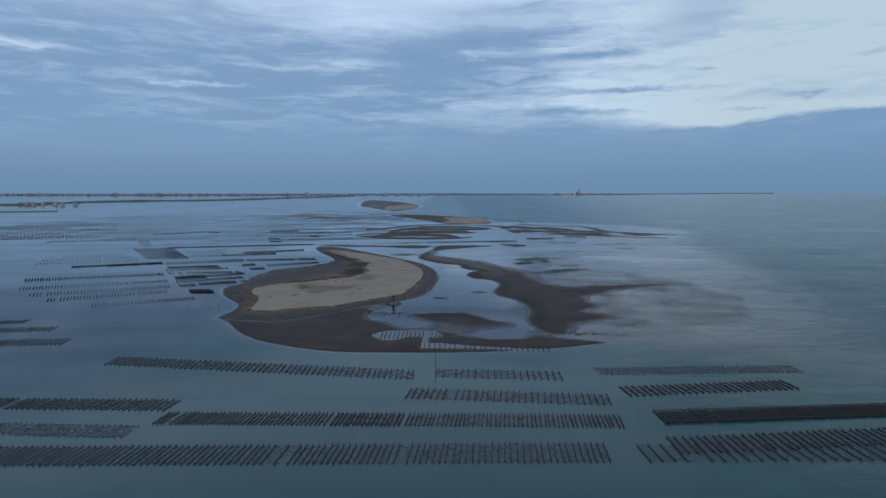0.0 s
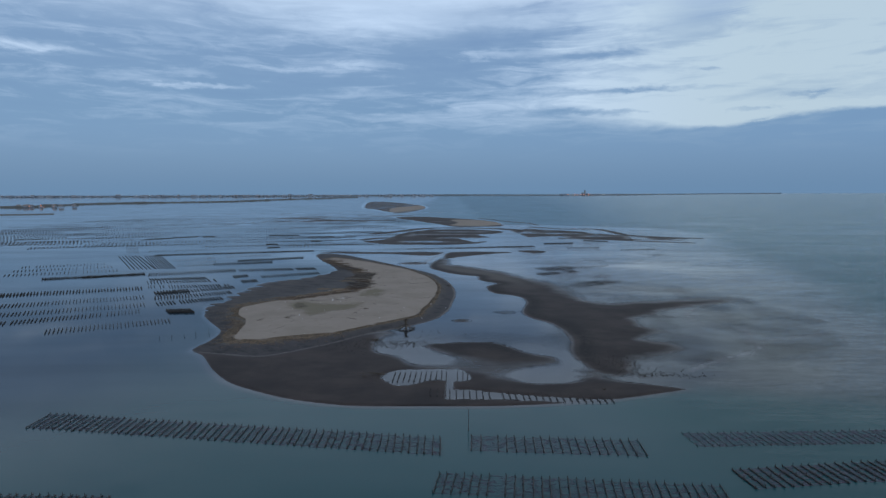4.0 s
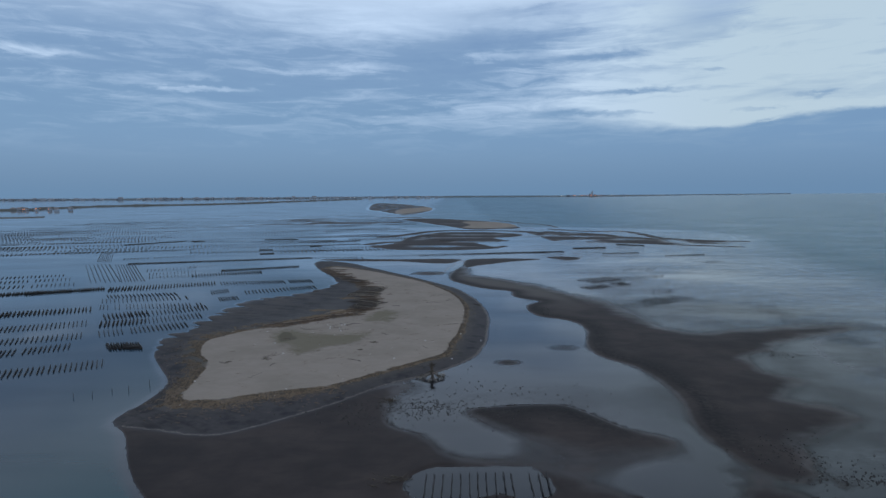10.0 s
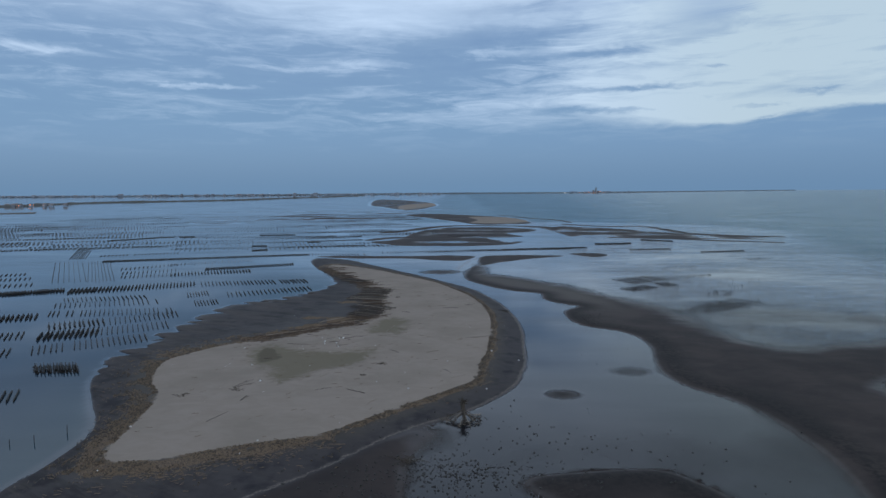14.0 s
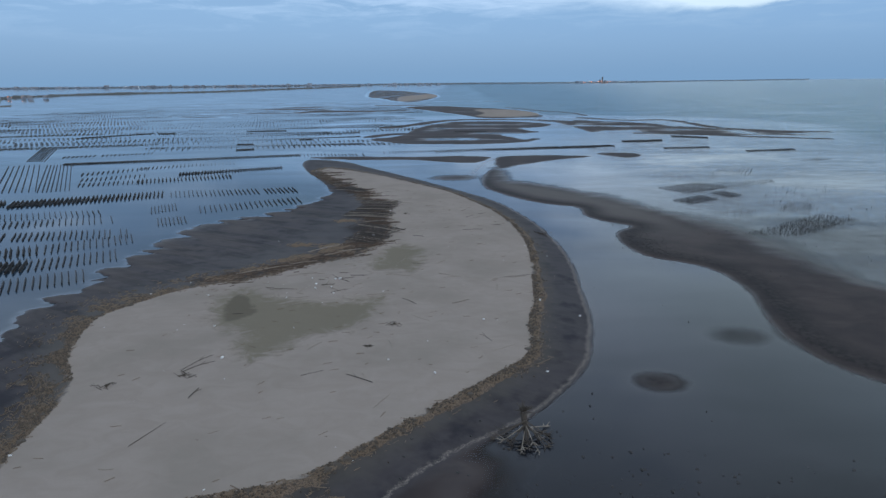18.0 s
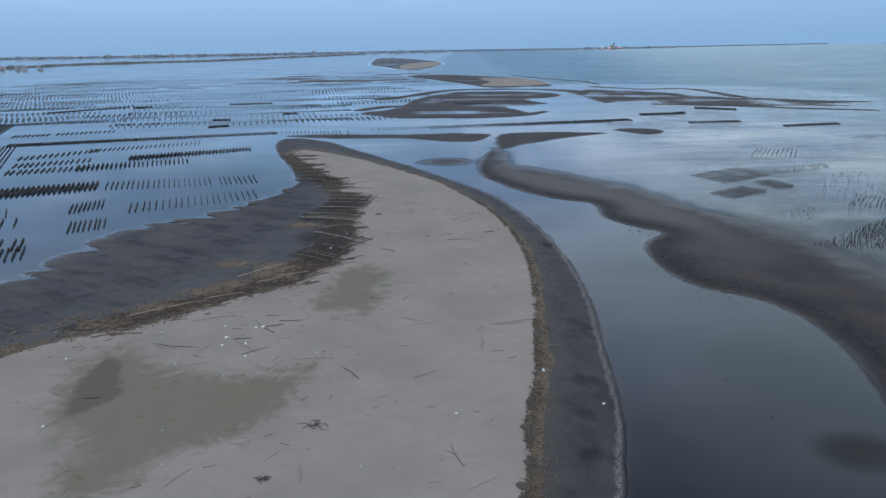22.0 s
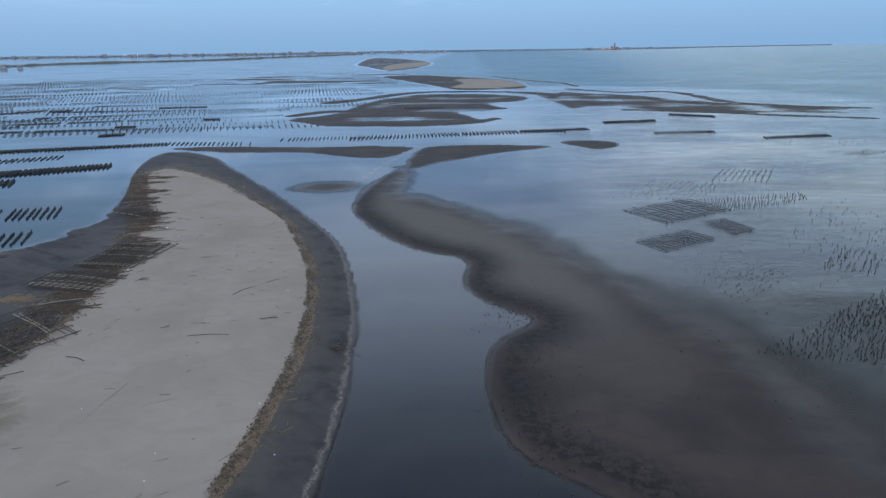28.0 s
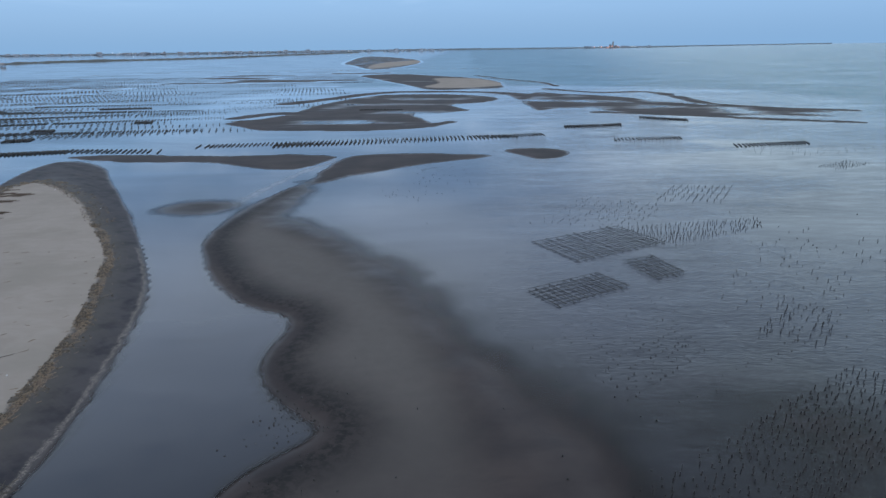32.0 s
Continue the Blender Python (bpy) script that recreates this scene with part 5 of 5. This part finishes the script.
for cx, cy, sx, sy, count in ((-9, 104, 3.6, 2.0, 420), (-15, 101, 3.5, 2.2, 160), (32, 90, 2.6, 3.2, 220), (37, 84.5, 3.0, 0.8, 160), (51, 129.5, 2.5, 1.4, 120), (16.5, 166, 1.6, 5.0, 260), (15.5, 181, 1.6, 1.5, 90),
                              (40, 165, 12, 16, 160), (55, 190, 14, 20, 260), (20, 262, 5, 3, 140), (-2, 108, 9, 5, 200)):
    for k in range(count):
        x, y = rng.gauss(cx, sx), rng.gauss(cy, sy)
        size = rng.uniform(0.04, 0.20) if cy < 150 else rng.uniform(0.03, 0.10)
        clods_.append((x, y, max(ground_at(x, y), -0.02), size, rng.uniform(0, 6), rng.uniform(0.04, 0.12), 0))
scatter("shell_clumps", "dark clumps of shells and weed on the wet mud", OYSTER, clods_, clod)

# ---- far racks: rows upon rows across the lagoon ----
rows_far, rng = [], random.Random(33)
for k in range(46):
    y = 300 + k * 7.5 + rng.uniform(-2, 2)
    x = -330 + rng.uniform(-40, 40)
    while x < -60 - 0.10 * (y - 300):
        run = rng.uniform(25, 90)
        if rng.random() < 0.82:
            n = int(run / 1.9)
            for j in range(n):
                rows_far.append((x + j * 1.9, y + j * 0.5, 0.12, rng.uniform(3.4, 4.6), 1.95 + rng.uniform(-0.05, 0.05), 0.0, 0.11))
        x += run + rng.uniform(4, 20)
for k in range(26):
    x, y = rng.uniform(-330, -60), rng.uniform(520, 760)
    n = rng.randrange(6, 22)
    rows_far += [(x + j * 2.2, y + j * 0.5, 0.1, 4.5, 1.95, 0.0, 0.10) for j in range(n)]
scatter("far_oyster_racks", "far rows of dark oyster racks across the lagoon", BAMBOO, [r for r in rows_far if ground_at(r[0], r[1]) < -0.02], reed)


# ---- the far shore ----
def shore(name, points, deep, high, seed, label, mat, rough_by=0.5):
    """A low bank of land along a line, with an uneven crest of trees."""
    line = spline(points, False, 40)
    rr = np.random.default_rng(seed)
    n = len(line)
    tops = high * (0.35 + rough_by * np.abs(waves(line[:, 0], line[:, 1], 90, seed)) + rough_by * 0.5 * rr.random(n))
    away = line / np.linalg.norm(line, axis=1)[:, None]
    verts = [(*p, -0.5) for p in line] + [(*(p + a * deep * 0.1), h * 0.35) for p, a, h in zip(line, away, tops)] + [(*(p + a * deep * 0.35), h) for p, a, h in zip(line, away, tops)]
    verts += [(*(p + a * deep), h * 0.9) for p, a, h in zip(line, away, tops)] + [(*(p + a * (deep + 5)), -0.5) for p, a in zip(line, away)]
    faces = [(r * n + i, r * n + i + 1, (r + 1) * n + i + 1, (r + 1) * n + i) for r in range(4) for i in range(n - 1)]
    mesh = bpy.data.meshes.new(name)
    mesh.from_pydata(verts, [], faces)
    mesh.materials.append(mat)
    return tagged(new(name, mesh), label, "land", kind="structure")


shore("far_bank", [(-1300, 980), (-819, 1058), (-807, 1159), (-803, 1382), (-616, 1587), (-561, 1923), (-480, 2250), (-410, 2597)], 60, 4.6, 1, "low dark bank of the lagoon's west shore", LAND)
shore("far_spit", [(-760, 690), (-600, 705), (-530, 720), (-506, 735)], 60, 0.9, 2, "low dark spit of mud in the lagoon", LAND, 0.2)
shore("far_coast_west", [(-4200, 2500), (-3000, 2700), (-2236, 2900), (-1392, 2900), (-900, 3000), (-623, 3100), (-200, 3350), (92, 3490)], 300, 15.0, 3, "far wooded coast with a town", HAZED_TREES, 0.10)
shore("far_coast_north", [(92, 3490), (400, 3300), (704, 3170), (950, 3250), (1180, 3500)], 250, 12, 4, "far dark coast beside a harbour", HAZED_TREES, 0.10)
shore("far_headland", [(900, 3600), (1300, 3700), (1900, 4100), (2500, 4500)], 200, 13, 5, "far dark wooded headland on the horizon", HAZED_TREES, 0.12)


def house(x, y, wide_, deep, tall, base, pitched, seed):
    r = random.Random(seed)
    thing = tagged(new("house"), "far pale house in a town on the shore", "house", "houses on the far shore")
    thing.matrix_basis = Matrix.Translation((x, y, base)) @ Matrix.Rotation(r.uniform(-0.4, 0.4), 4, "Z")
    bm = bmesh.new()
    bmesh.ops.create_cube(bm, size=1, matrix=Matrix.Translation((0, 0, tall / 2)) @ Matrix.Diagonal((wide_, deep, tall, 1)))
    part("wall", bm, HAZED_WALLS, thing)
    bm = bmesh.new()
    w2, d2 = wide_ / 2 + 0.4, deep / 2 + 0.4
    peak = tall + (3.0 if pitched else 0.8)
    inset = 0.0 if pitched else w2 * 0.9
    v = [bm.verts.new(p) for p in ((-w2, -d2, tall), (w2, -d2, tall), (w2, d2, tall), (-w2, d2, tall), (-w2 + 0.3, -d2 * (0 if pitched else 0.9), peak), (w2 - 0.3, -d2 * (0 if pitched else 0.9), peak), (w2 - 0.3, d2 * (0.02 if pitched else 0.9), peak), (-w2 + 0.3, d2 * (0.02 if pitched else 0.9), peak))]
    for f in ((0, 1, 5, 4), (1, 2, 6, 5), (2, 3, 7, 6), (3, 0, 4, 7), (4, 5, 6, 7), (3, 2, 1, 0)):
        bm.faces.new([v[k] for k in f])
    part("roof", bm, ROOFS, thing)
    return thing


rng = random.Random(44)
for k in range(170):
    f = rng.random()
    x = -2900 + f * 2800
    y = 2905 + 0.18 * max(0, x + 1392) + rng.uniform(-20, 30)
    house(x, y, rng.uniform(7, 24), rng.uniform(8, 14), rng.uniform(3, 6.5) if rng.random() < 0.9 else rng.uniform(7, 10), 1.0, rng.random() < 0.4, k)
for k in range(9):
    house(-815 + k * 13 + rng.uniform(-2, 2), 1085 + rng.uniform(-14, 14), rng.uniform(4, 8), rng.uniform(4, 6), rng.uniform(1.8, 2.8), 0.6, True, 300 + k)
for k in range(26):
    house(rng.gauss(720, 90), 3190 + rng.uniform(0, 60), rng.uniform(8, 22), rng.uniform(8, 14), rng.uniform(4, 9), 1.0, False, 400 + k)


def plant_tower(x, y):
    thing = tagged(new("chimney_tower"), "tall far industrial tower beside the harbour", "tower")
    thing.location = (x, y, 0)
    for dx, wide_, tall in ((0, 8, 30), (-12, 12, 17), (14, 14, 13), (28, 10, 9)):
        bm = bmesh.new()
        bmesh.ops.create_cone(bm, cap_ends=True, segments=8, radius1=wide_ / 2, radius2=wide_ / 2.4, depth=tall, matrix=Matrix.Translation((dx, 0, tall / 2)))
        part("block", bm, ROOFS, thing)


plant_tower(716, 3160)


# lit lamps on the far shore
def lamp_glow(name, colour, power):
    m, n = material(name)
    n.add("ShaderNodeOutputMaterial", {0: n.add("ShaderNodeEmission", {0: (*colour, 1), 1: power}).outputs[0]})
    return m


WARM, COOL = lamp_glow("warm_lamp", (1.0, 0.35, 0.18), 2.2), lamp_glow("white_lamp", (0.9, 0.95, 1.0), 1.6)
for k in range(44):
    if k < 20:
        x, y, mat = rng.gauss(690, 40), 3155, WARM
    elif k < 26:
        x, y, mat = rng.uniform(500, 860), 3160, COOL
    elif k < 32:
        x, y, mat = rng.uniform(-800, -715), 1070, WARM
    else:
        x, y, mat = rng.uniform(-2400, -300), 2930, COOL
    bm = bmesh.new()
    size = 0.9 if y > 2000 else 0.4
    bmesh.ops.create_icosphere(bm, subdivisions=1, radius=size)
    lamp = tagged(new("street_lamp"), "lit lamp on the far shore", "lamp", "lamps on the far shore")
    lamp.location = (x, y, 0)
    high = rng.uniform(4, 9) if y > 2000 else rng.uniform(2.5, 4)
    bulb = part("bulb", bm, mat, lamp)
    bulb.location = (0, 0, high)
    bm = bmesh.new()
    rod(bm, (0, 0, -0.3), (0, 0, high), 0.2, 0.12, 5)
    part("post", bm, ROOFS, lamp)
